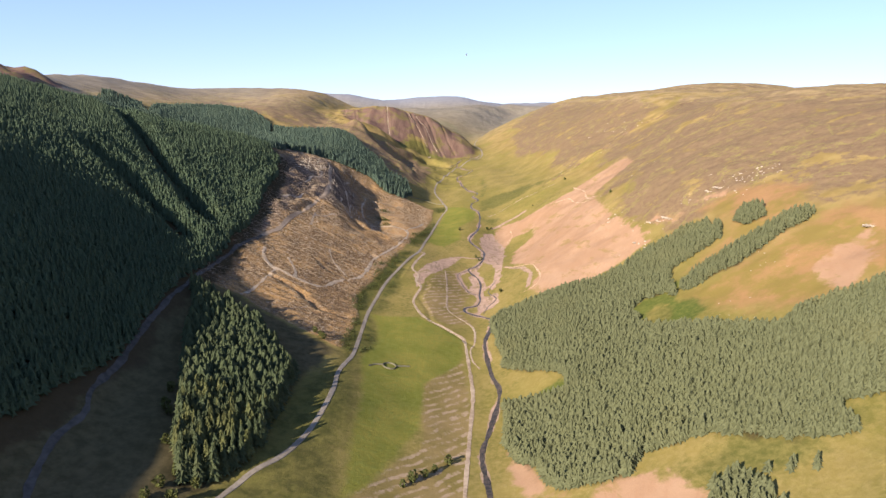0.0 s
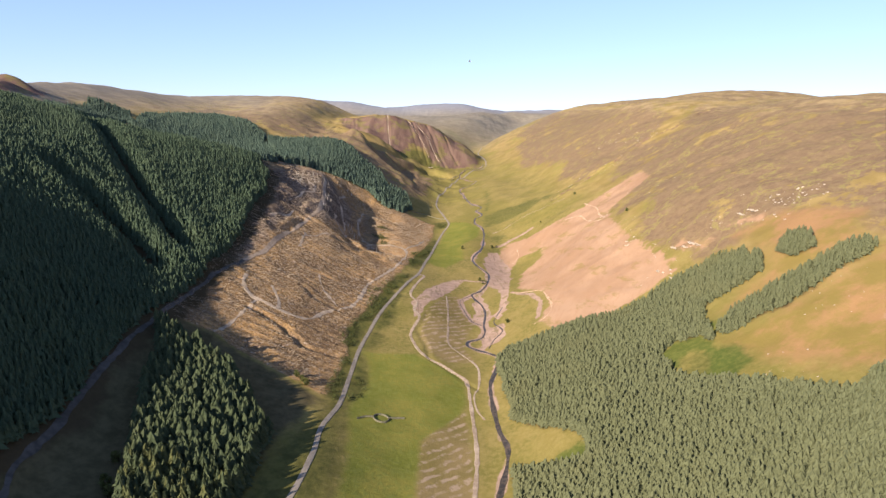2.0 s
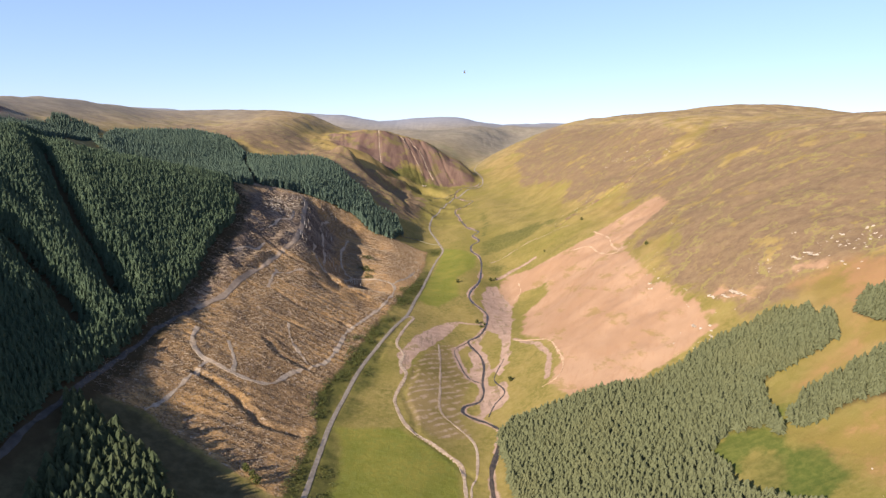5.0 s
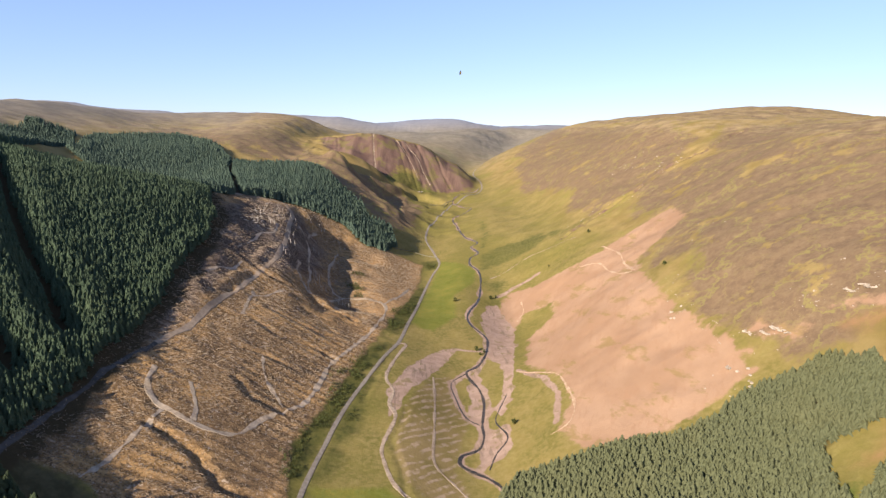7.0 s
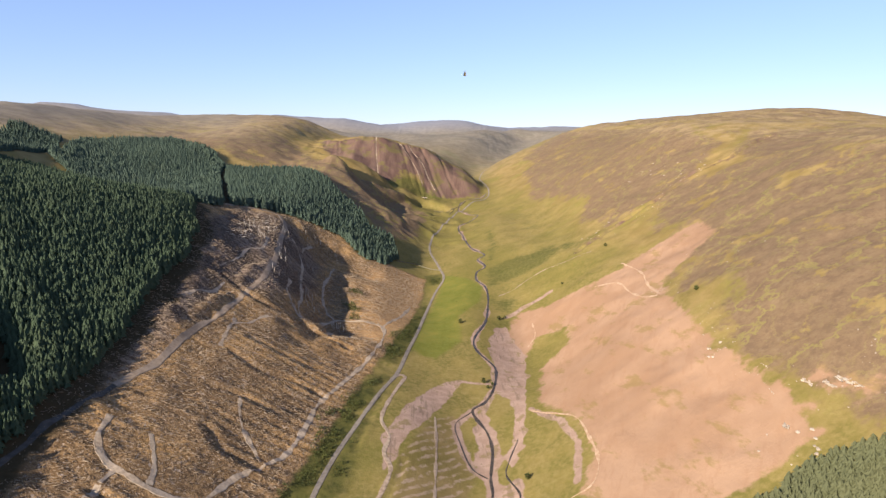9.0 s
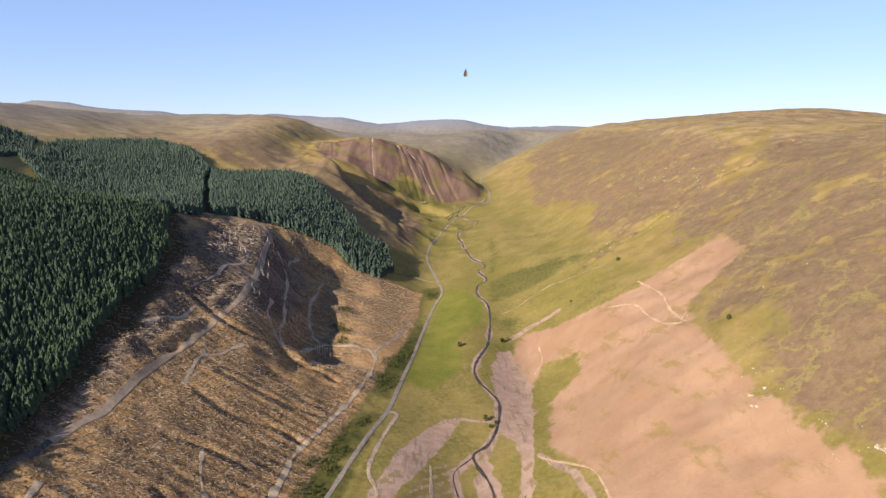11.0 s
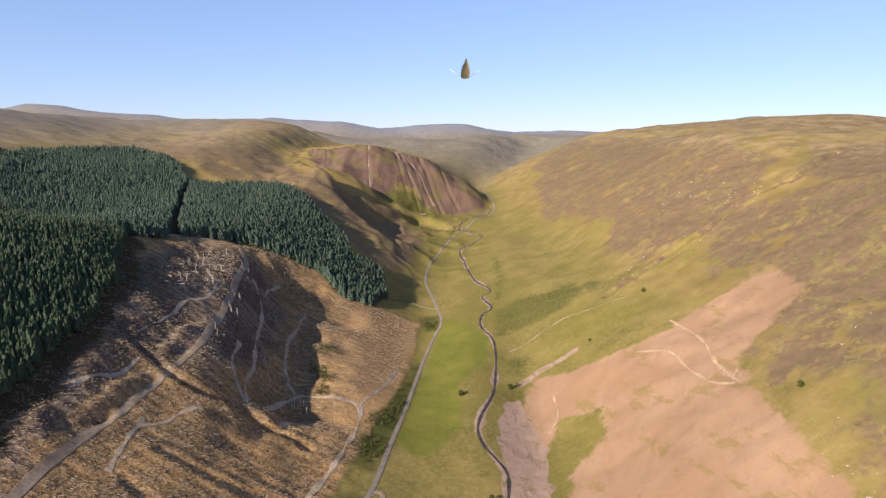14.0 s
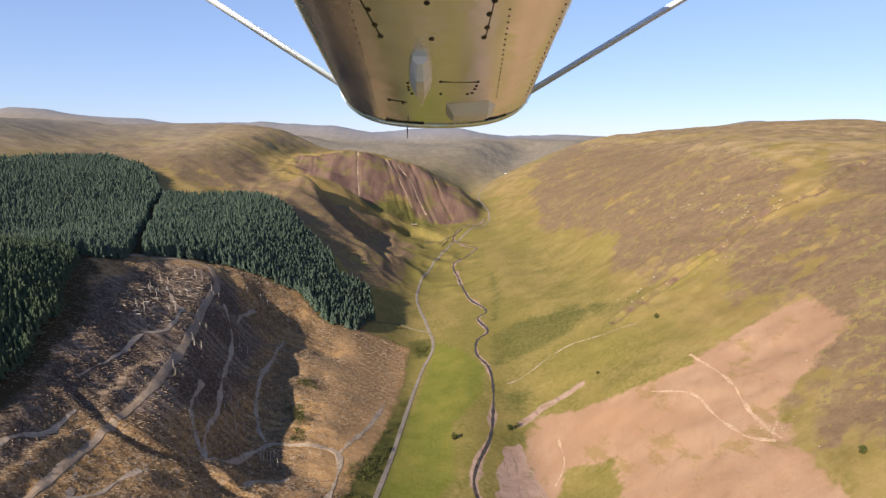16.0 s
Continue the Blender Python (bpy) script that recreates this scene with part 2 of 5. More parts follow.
    h = m.math("ADD", m.math("MULTIPLY", n_fine, 1.2), m.math("MULTIPLY", n_speck, 0.5))
    felled = inside("felled", 4, 0.5)
    h = m.math("ADD", h, m.math("MULTIPLY", felled, m.math("ADD", m.math("MULTIPLY", m.math("MULTIPLY", furrow, m.step(m.noise(0.016, 3), 0.45, 0.62)), 0.4), m.math("MULTIPLY", m.noise(0.45, 5, 0.72), 5.0))))
    m.bump(h, 0.38, 1.0)
    return m.m


GROUND = ground_material()
TARMAC = mottled("old_tarmac", (0.156, 0.127, 0.100), (0.238, 0.197, 0.156), 0.4, 0.9, 0.2)
STONY = mottled("stony_track", (0.221, 0.156, 0.107), (0.377, 0.287, 0.209), 0.35, 0.95, 0.5)
HAUL = mottled("forest_haul_road", (0.185, 0.132, 0.090), (0.285, 0.212, 0.150), 0.35, 0.95, 0.3)
# darker copy of the haul road, with shade put into its colour
SHADED_HAUL = mottled("shaded_haul_road", (0.042, 0.036, 0.030), (0.085, 0.072, 0.062), 0.2, 0.95, 0.3)
MUD = mottled("skid_trail", (0.222, 0.164, 0.113), (0.392, 0.306, 0.223), 0.5, 0.95, 0.6)
SPRUCE = needle_material("spruce_needles", (0.030, 0.046, 0.026), (0.049, 0.071, 0.039), (0.062, 0.078, 0.038))
# spruce of the farther woods, haze painted in as a bluer, paler green
SPRUCE_FAR = needle_material("hazed_spruce_needles", (0.030, 0.049, 0.038), (0.058, 0.082, 0.058), (0.068, 0.086, 0.053))
SPRUCE_LIGHT = needle_material("young_spruce_needles", (0.071, 0.076, 0.038), (0.091, 0.095, 0.047), (0.106, 0.100, 0.045))
CLUMP_NEEDLES = needle_material("old_spruce_needles", (0.024, 0.035, 0.017), (0.050, 0.062, 0.028), (0.068, 0.068, 0.029))
LARCH = needle_material("larch_needles", (0.038, 0.049, 0.019), (0.081, 0.083, 0.029), (0.093, 0.083, 0.030))
SOIL_PATH = mottled("trodden_soil", (0.310, 0.189, 0.112), (0.447, 0.318, 0.211), 0.35, 0.95, 0.3)
BARK = mottled("bark", (0.06, 0.045, 0.035), (0.14, 0.11, 0.085), 2.0, 0.95, 0.4)


def water_material():
    m = Mat("stream_water", 0.35)
    m.colour(m.mix(m.step(m.noise(0.3, 5, 0.7), 0.40, 0.64), (0.026, 0.022, 0.017), (0.085, 0.062, 0.045)))
    m.b.inputs["Specular IOR Level"].default_value = 0.16
    m.bump(m.noise(1.3, 4), 0.35, 0.15)
    return m.m


WATER = water_material()

WOOD = mottled("weathered_timber", (0.140, 0.098, 0.066), (0.310, 0.242, 0.176), 1.5, 0.9, 0.3)
HEAP = mottled("brown_twigs", (0.075, 0.050, 0.030), (0.225, 0.155, 0.090), 1.2, 0.95, 0.0)
DEAD = mottled("bleached_dead_trunk", (0.33, 0.28, 0.23), (0.50, 0.44, 0.37), 1.5, 0.9, 0.3)
ROCK = mottled("pale_hill_rock", (0.285, 0.228, 0.172), (0.430, 0.355, 0.280), 0.9, 0.95, 0.8)
DRYSTONE = mottled("drystone", (0.085, 0.078, 0.050), (0.165, 0.145, 0.098), 1.8, 0.95, 0.9)
BUSH = needle_material("scrub_leaves", (0.025, 0.034, 0.010), (0.068, 0.072, 0.019), (0.076, 0.068, 0.021))
WHITE_WALL = mottled("whitewashed_wall", (0.62, 0.60, 0.56), (0.78, 0.76, 0.72), 0.6, 0.9, 0.1)
SLATE = mottled("slate_roof", (0.09, 0.09, 0.10), (0.16, 0.16, 0.17), 0.8, 0.7, 0.2)

# ---- plan of the land: woods, fields and bare ground ----
HILL_WOOD = [(-430, 1230), (-350, 1192), (-318, 1152), (-292, 1080), (-275, 1050), (-262, 985), (-255, 900), (-246, 800), (-248, 745), (-247, 650), (-256, 570), (-250, 500), (-246, 440),
             (-250, 340), (-275, 250), (-520, 250), (-640, 500), (-680, 800), (-690, 1050), (-660, 1250), (-560, 1330), (-480, 1290)]
SPUR_WOOD = [(-350, 1171), (-314, 1190), (-290, 1242), (-241, 1292), (-212, 1306), (-157, 1322), (-112, 1292), (-84, 1304), (-68, 1350), (-83, 1425), (-122, 1425), (-137, 1462),
             (-190, 1522), (-250, 1590), (-335, 1632), (-418, 1560), (-475, 1655), (-625, 1785), (-695, 1680), (-710, 1590), (-660, 1400), (-500, 1250)]
KNOLL_WOOD = [(-655, 1192), (-664, 1264), (-668, 1352), (-690, 1470), (-745, 1575), (-815, 1545), (-800, 1420), (-765, 1300), (-715, 1200)]
CLUMP = [(-238, 582), (-173, 545), (-119, 477), (-121, 422), (-119, 367), (-127, 342), (-150, 322), (-169, 360), (-189, 425), (-214, 499)]
EAST_WOOD = [(54, 665), (68, 677), (122, 661), (167, 644), (208, 647), (252, 633), (265, 584), (256, 568), (216, 578), (201, 520), (177, 531), (166, 501), (177, 471), (196, 445),
             (226, 393), (239, 401), (264, 386), (304, 384), (317, 297), (225, 294), (208, 301), (202, 277), (177, 288), (149, 321), (117, 330), (110, 314), (96, 321), (74, 337),
             (62, 361), (46, 411), (49, 475), (80, 452), (97, 439), (97, 476), (76, 509), (57, 547)]
GLADE = [(165, 534), (183, 545), (201, 532), (202, 510), (211, 498), (208, 472), (198, 465), (185, 468), (179, 480), (190, 490), (196, 503), (186, 522), (176, 516), (172, 508)]
LONG_BELT = [(211, 532), (224, 541), (311, 526), (310, 510), (245, 507), (212, 522)]
SHORT_BELT = [(275, 577), (284, 585), (294, 576), (290, 550), (276, 556)]
FELLED = [(-246, 600), (-205, 606), (-150, 578), (-98, 552), (-92, 640), (-102, 700), (-82, 790), (-74, 850), (-58, 930), (-47, 1011), (-33, 1092),
          (-24, 1191), (-21, 1316), (-44, 1321), (-86, 1313), (-112, 1290), (-157, 1322), (-212, 1306), (-241, 1292), (-290, 1242), (-340, 1200), (-420, 1210), (-350, 1110), (-300, 1040), (-280, 800), (-268, 640)]
SOIL = [(87, 1074), (108, 1131), (175, 1090), (212, 1076), (266, 1078), (312, 1075), (306, 1010), (267, 986), (237, 969), (225, 915), (218, 787), (227, 723), (229, 691), (223, 666),
        (194, 659), (159, 658), (114, 677), (102, 711), (120, 750), (121, 774), (118, 823), (96, 872), (114, 958), (88, 988)]
SOIL_GREEN = [(95, 943), (98, 994), (120, 1047), (150, 1026), (149, 987), (122, 969)]
SOIL_EAST = [(262, 390), (263, 444), (296, 455), (325, 461), (304, 420), (287, 401)]
MEADOW = [(-79, 655), (-28, 666), (-18, 656), (14, 632), (20, 620), (19, 575), (15, 560), (-16, 510), (-18, 434), (-48, 351), (-62, 335), (-64, 395), (-66, 473), (-76, 546), (-65, 590), (-70, 629)]
HAUGH = [(-16, 982), (-25, 998), (-12, 1125), (3, 1252), (11, 1326), (45, 1274), (66, 1225), (58, 1164), (29, 1111), (30, 1028), (2, 974)]
RIDGES_A = [(-16, 510), (19, 567), (23, 500), (12, 302), (-71, 306), (-32, 383), (-15, 410)]
RIDGES_B = [(-23, 776), (0, 845), (20, 862), (24, 813), (37, 780), (24, 727), (22, 702), (31, 666), (5, 660), (-14, 674), (-25, 713)]
BARS = [(60, 1017), (67, 954), (46, 877), (37, 848), (40, 821), (35, 795), (44, 765), (46, 741), (41, 703), (57, 713), (67, 731), (71, 761), (65, 780), (76, 809), (87, 881), (98, 947), (100, 1023), (87, 1091), (74, 1082)]
ISLANDS = [[(57, 915), (74, 892), (72, 824), (59, 800), (56, 833), (50, 871)], [(57, 755), (64, 776), (60, 796), (53, 781)], [(41, 821), (45, 845), (42, 861)]]
WEDGE = [(-36, 805), (-21, 860), (7, 915), (27, 929), (16, 902), (0, 857), (-19, 816), (-27, 777), (-33, 761)]
SOIL_SOUTH = [(48, 404), (59, 381), (65, 347), (72, 328), (54, 343), (46, 368)]
SOIL_FOOT = [(96, 322), (113, 313), (125, 297), (133, 275), (88, 288), (85, 314)]
HEATH_NORTH = [(205, 1774), (273, 1514), (255, 1396), (255, 1278), (316, 1272), (385, 1291), (449, 1374), (458, 1467), (520, 1700), (560, 2150), (420, 2500), (275, 2400)]
HEATH_MID = [(335, 1301), (421, 1215), (454, 1081), (439, 932), (328, 758), (309, 848), (271, 866), (301, 1079), (299, 1202)]
HEATH_SOUTH = [(261, 864), (244, 811), (229, 736), (239, 690), (255, 672), (281, 602), (310, 559), (361, 537), (397, 675), (349, 776), (296, 706), (281, 775)]
SLABS = [[(232, 706), (239, 706), (246, 704), (246, 695), (239, 699)], [(237, 695), (248, 690), (256, 681), (259, 668), (248, 667), (245, 682)], [(278, 672), (288, 665), (292, 656), (293, 645), (290, 643)]]
HEATH_EAST = [(278, 541), (382, 500), (640, 640), (760, 1200), (540, 1420), (449, 1296), (454, 1081), (439, 932), (328, 758), (286, 679)]
HEATH_SLOPE = [(243, 993), (298, 1056), (450, 940), (408, 677), (308, 591), (259, 624), (222, 645), (229, 693), (239, 790), (232, 887)]
HEATH_SPUR = [(-300, 1800), (-230, 1770), (-160, 1770), (-90, 1850), (-50, 1800), (-40, 1650), (-50, 1480), (-100, 1440), (-145, 1480), (-260, 1600), (-330, 1690)]
HEATH_TOP = [(-720, 1800), (-480, 1700), (-330, 1690), (-300, 1800), (-360, 1950), (-520, 2080), (-740, 2050)]
# felled ground by the hill wood, painted darker to imitate shade
SHADED_BRASH = [(-250, 700), (-222, 760), (-216, 850), (-210, 930), (-236, 985), (-262, 940), (-262, 800)]
BARE = [(-88, 960), (-40, 1040), (-24, 1190), (-21, 1316), (-90, 1313), (-108, 1240), (-84, 1120), (-84, 1020)]
# outline of the ground darkened to stand for shade by hill and clump
SHADE_GROUND = [(-300, 120), (-150, 120), (-140, 250), (-150, 300), (-128, 345), (-120, 420), (-115, 480), (-100, 545), (-150, 574), (-205, 602), (-246, 606), (-268, 600), (-275, 480), (-280, 330)]
OCHRE = [[(202, 516), (217, 460), (239, 414), (268, 400), (315, 398), (342, 457), (331, 506), (243, 500)], [(228, 552), (311, 531), (337, 572), (309, 631), (273, 651), (276, 588), (261, 560)]]
BANK = [(-84, 640), (-80, 615), (-74, 529), (-68, 480), (-70, 426), (-68, 392), (-66, 330), (-95, 290), (-140, 250), (-150, 300), (-128, 345), (-122, 380), (-118, 430), (-112, 480), (-95, 520), (-88, 600)]
GREY_CREST = [(-285, 1000), (-225, 960), (-175, 985), (-155, 1080), (-165, 1200), (-215, 1262), (-288, 1240)]
SCRUBS = [[(-122, 1095), (-100, 1082), (-92, 1118), (-104, 1158), (-122, 1150)], [(-92, 826), (-71, 834), (-55, 822), (-69, 783), (-78, 739), (-88, 662), (-99, 639), (-113, 716), (-98, 739), (-92, 778)], [(-62, 792), (-60, 738), (-67, 718), (-69, 690), (-77, 667), (-74, 723), (-67, 769)],
          [(-83, 649), (-70, 619), (-67, 589), (-72, 562), (-80, 551), (-81, 589), (-84, 624)], [(-79, 852), (-65, 890), (-46, 913), (-50, 862), (-71, 834)], [(-58, 962), (-56, 1015), (-24, 1126), (-16, 1174), (-15, 1079), (-28, 997), (-44, 951)],
          [(-19, 1339), (2, 1341), (5, 1290), (-13, 1293)], [(-100, 560), (-89, 549), (-85, 593), (-92, 642), (-98, 610)]]
SCREE = [(-345, 2092), (-285, 2080), (-228, 2070), (-150, 2074), (-90, 2096), (-40, 2106), (30, 2108), (95, 2095), (104, 2010), (30, 1972), (-35, 1958), (-60, 1990), (-100, 1975), (-120, 1930), (-150, 1905), (-230, 1912), (-300, 1965)]
CRAG = [(-800, 1190), (-835, 1290), (-840, 1400), (-880, 1500), (-960, 1520), (-1020, 1450), (-1000, 1250), (-900, 1150)]
STREAM = [(10, -480), (40, -150), (22, 80), (30, 250), (30, 353), (28, 403), (37, 442), (49, 498), (45, 538), (43, 605), (50, 639), (56, 668), (47, 689), (36, 700), (26, 710), (28, 723), (42, 734), (47, 752), (47, 773), (51, 811),
          (48, 841), (37, 874), (50, 891), (60, 919), (65, 962), (57, 982), (48, 998), (44, 1021), (48, 1047), (61, 1088), (67, 1132), (71, 1186), (69, 1226), (58, 1261), (61, 1300), (75, 1324), (65, 1374),
          (78, 1399), (57, 1474), (45, 1584), (38, 1673), (58, 1724), (85, 1785), (46, 1835), (42, 1880), (62, 1935), (104, 1985), (120, 2040)]
BRAID = [(73, 820), (63, 792), (59, 773), (66, 742), (55, 722), (48, 701)]
BRAID_EAST = [(77, 1034), (86, 943), (83, 882), (73, 820)]
BRAID_WEST = [(37, 874), (21, 849), (25, 818), (33, 787), (45, 773)]
FAN_TRACK = [(-10, 884), (10, 919), (28, 928), (53, 926), (82, 932)]
VALLEY_ROAD = [(-120, -480), (-150, -150), (-138, 60), (-140, 240), (-133, 301), (-120, 337), (-103, 365), (-91, 412), (-88, 462), (-90, 501), (-84, 546), (-84, 616), (-82, 675), (-73, 755), (-61, 816), (-48, 875), (-36, 925), (-28, 999),
               (-21, 1064), (-13, 1162), (-3, 1252), (8, 1317), (-4, 1406), (-20, 1500), (-10, 1620), (18, 1760), (40, 1838), (72, 1900), (116, 1975), (128, 2060), (124, 2200), (118, 2350), (134, 2500), (188, 2700), (248, 2940)]
FARM_TRACK = [(-41, 908), (-33, 922), (-28, 920), (-30, 907), (-38, 867), (-42, 830), (-33, 805), (-35, 781), (-28, 759), (-35, 719), (-33, 699), (-21, 667), (-2, 650), (14, 634), (22, 621), (24, 586),
              (25, 561), (26, 500), (20, 427), (14, 354), (8, 261), (-10, 80), (-30, -150), (-20, -480)]
HAUL_ROAD = [(-318, 1205), (-305, 1227), (-279, 1251), (-246, 1268), (-232, 1255), (-222, 1236), (-217, 1199), (-209, 1152), (-200, 1104), (-194, 1052), (-191, 1011), (-194, 975), (-197, 952), (-201, 904), (-206, 872), (-211, 837),
             (-214, 800), (-220, 780), (-226, 760)]
FOOT_TRACK = [(-226, 760), (-238, 700), (-245, 640), (-249, 541), (-246, 479), (-241, 435), (-238, 391), (-230, 367), (-230, 335), (-221, 300), (-205, 250), (-190, 100), (-190, -100), (-230, -480)]
LOWER_ROAD = [(-213, 728), (-210, 708), (-201, 694), (-183, 686), (-160, 681), (-139, 689), (-129, 715), (-114, 738), (-103, 760), (-98, 800), (-96, 832), (-84, 872), (-70, 925), (-64, 960), (-59, 1007), (-63, 1044), (-87, 1047), (-101, 1048)]
SKID_TRAILS = [[(-231, 992), (-227, 1017), (-225, 1047), (-226, 1075), (-216, 1101), (-223, 1149)], [(-223, 1149), (-233, 1154), (-252, 1183)], [(-234, 907), (-227, 926), (-220, 940), (-217, 965)], [(-192, 1203), (-193, 1229), (-189, 1255)],
               [(-206, 1210), (-187, 1173), (-177, 1138), (-169, 1094), (-158, 1048), (-152, 1007), (-142, 981)], [(-174, 1062), (-170, 1030), (-158, 1003), (-142, 981)], [(-141, 980), (-132, 1012), (-119, 1045), (-101, 1048)],
               [(-153, 1234), (-150, 1185), (-149, 1138), (-143, 1097), (-131, 1065), (-121, 1048)], [(-115, 973), (-106, 993), (-91, 1005)], [(-63, 1044), (-47, 1092), (-36, 1153)],
               [(-184, 854), (-186, 878), (-187, 899), (-177, 913), (-172, 929), (-166, 941)], [(-187, 899), (-189, 909)], [(-150, 800), (-140, 770), (-118, 740)], [(-190, 690), (-196, 640), (-205, 605)], [(-185, 725), (-172, 700), (-168, 684)]]


# ---- the lie of the land ----
ACROSS = np.array([-1000, -700, -480, -340, -240, -160, -90, -20, 45, 110, 200, 310, 480, 760, 1100.0])
ALONG, RELIEF = [], []


def section(y, *heights):
    """One cross-section of the valley at y: heights at the places ACROSS it."""
    ALONG.append(float(y))
    RELIEF.append(heights)


section(150, 425, 352, 230, 124, 34, 0, -22, -27, -17, 12, 59, 103, 160, 229, 274)
section(420, 380, 305, 213, 108, 24, 4, -8, -28, -31, 7, 53, 118, 182, 247, 278)
section(620, 346, 273, 191, 97, 45, 14, -11, -21, -27, 6, 48, 133, 200, 251, 279)
section(820, 332, 264, 192, 119, 72, 40, 6, -7, -22, 2, 63, 144, 212, 251, 278)
section(1020, 330, 252, 193, 156, 100, 55, 22, -1, -3, -11, 56, 130, 227, 254, 265)
section(1280, 322, 216, 141, 141, 110, 70, 30, -1, 13, 25, 65, 128, 214, 250, 272)
section(1600, 298, 211, 178, 151, 147, 106, 68, 27, 26, 46, 68, 153, 248, 253, 247)
section(1850, 307, 225, 222, 180, 177, 143, 91, 60, 42, 51, 91, 154, 235, 284, 267)
section(2120, 298, 240, 255, 201, 215, 192, 160, 140, 85, 72, 106, 162, 224, 278, 300)
section(2500, 285, 296, 280, 222, 208, 184, 162, 142, 108, 84, 134, 188, 250, 280, 306)


def weights(k, v):
    """Weights of a smooth curve through the knots k at the places v."""
    k, n = np.asarray(k, float), len(k)
    v = np.clip(v, k[0], k[-1])
    tan = np.zeros((n, n))
    for i in range(n):
        a, b = max(i - 1, 0), min(i + 1, n - 1)
        tan[i, b] += 1 / (k[b] - k[a])
        tan[i, a] -= 1 / (k[b] - k[a])
    j = np.clip(np.searchsorted(k, v, "right") - 1, 0, n - 2)
    h = (k[j + 1] - k[j])[:, None]
    u = (v[:, None] - k[j][:, None]) / h
    one = np.eye(n)
    return (2 * u**3 - 3 * u**2 + 1) * one[j] + (u**3 - 2 * u**2 + u) * h * tan[j] + (3 * u**2 - 2 * u**3) * one[j + 1] + (u**3 - u**2) * h * tan[j + 1]


LATTICE = np.random.RandomState(7).rand(256, 256)


def grain(x, y, size, shift=0):
    """Smooth noise from -1 to 1 with features of that size in metres."""
    gx, gy = x / size + shift * 17.3 + 1000, y / size + shift * 9.1 + 1000
    ix, iy = np.floor(gx).astype(int), np.floor(gy).astype(int)
    fx, fy = gx - ix, gy - iy
    fx, fy = fx * fx * (3 - 2 * fx), fy * fy * (3 - 2 * fy)

    def at(i, j):
        return LATTICE[i % 256, j % 256]

    return 2 * ((at(ix, iy) * (1 - fx) + at(ix + 1, iy) * fx) * (1 - fy) + (at(ix, iy + 1) * (1 - fx) + at(ix + 1, iy + 1) * fx) * fy) - 1


def ease(v, lo, hi):
    u = np.clip((v - lo) / (hi - lo), 0, 1)
    return u * u * (3 - 2 * u)


def depth_in(x, y, ring):
    """How far places lie inside a ring of corners, in metres; outside it is negative."""
    p = np.array(ring, float)
    best, odd = np.full(len(x), 1e9), np.zeros(len(x), bool)
    for (ax, ay), (bx, by) in zip(p, np.roll(p, -1, 0)):
        dx, dy = bx - ax, by - ay
        u = np.clip(((x - ax) * dx + (y - ay) * dy) / (dx * dx + dy * dy + 1e-9), 0, 1)
        best = np.minimum(best, np.hypot(x - ax - u * dx, y - ay - u * dy))
        if dy:
            odd ^= ((ay > y) != (by > y)) & (x < ax + (y - ay) * dx / dy)
    return np.where(odd, best, -best)


def near_line(x, y, line):
    """Distance of places from a line of corners."""
    p, best = np.array(line, float), np.full(len(x), 1e9)
    for (ax, ay), (bx, by) in zip(p, p[1:]):
        dx, dy = bx - ax, by - ay
        u = np.clip(((x - ax) * dx + (y - ay) * dy) / (dx * dx + dy * dy + 1e-9), 0, 1)
        best = np.minimum(best, np.hypot(x - ax - u * dx, y - ay - u * dy))
    return best


HILL_BURN = [(203, 1218), (262, 1242), (307, 1252), (343, 1264), (387, 1291), (436, 1274), (520, 1330)]
SPUR_HOLLOW = [(-226, 1738), (-196, 1692), (-160, 1648), (-112, 1610), (-60, 1590), (30, 1640), (30, 1860), (-30, 1912), (-62, 1893), (-98, 1848), (-150, 1796), (-200, 1758)]
FOOT_X = [-430, -330, -230, -150, -90, -40, 30, 95, 140]
FOOT_Y, FOOT_Z = [1975, 1955, 1900, 1890, 1912, 1942, 1962, 2002, 2040], [203, 188, 146, 103, 88, 66, 56, 64, 66]
TOP_Y, TOP_Z = [2110, 2085, 2060, 2062, 2085, 2095, 2095, 2075, 2110], [205, 212, 221, 213, 197, 184, 138, 112, 90]
WOOD_GULLY = [(-571, 1083), (-424, 890), (-360, 814), (-317, 771), (-280, 728)]
LOW_GULLY = [(-420, 752), (-393, 741), (-368, 733), (-346, 718), (-316, 699), (-285, 672)]
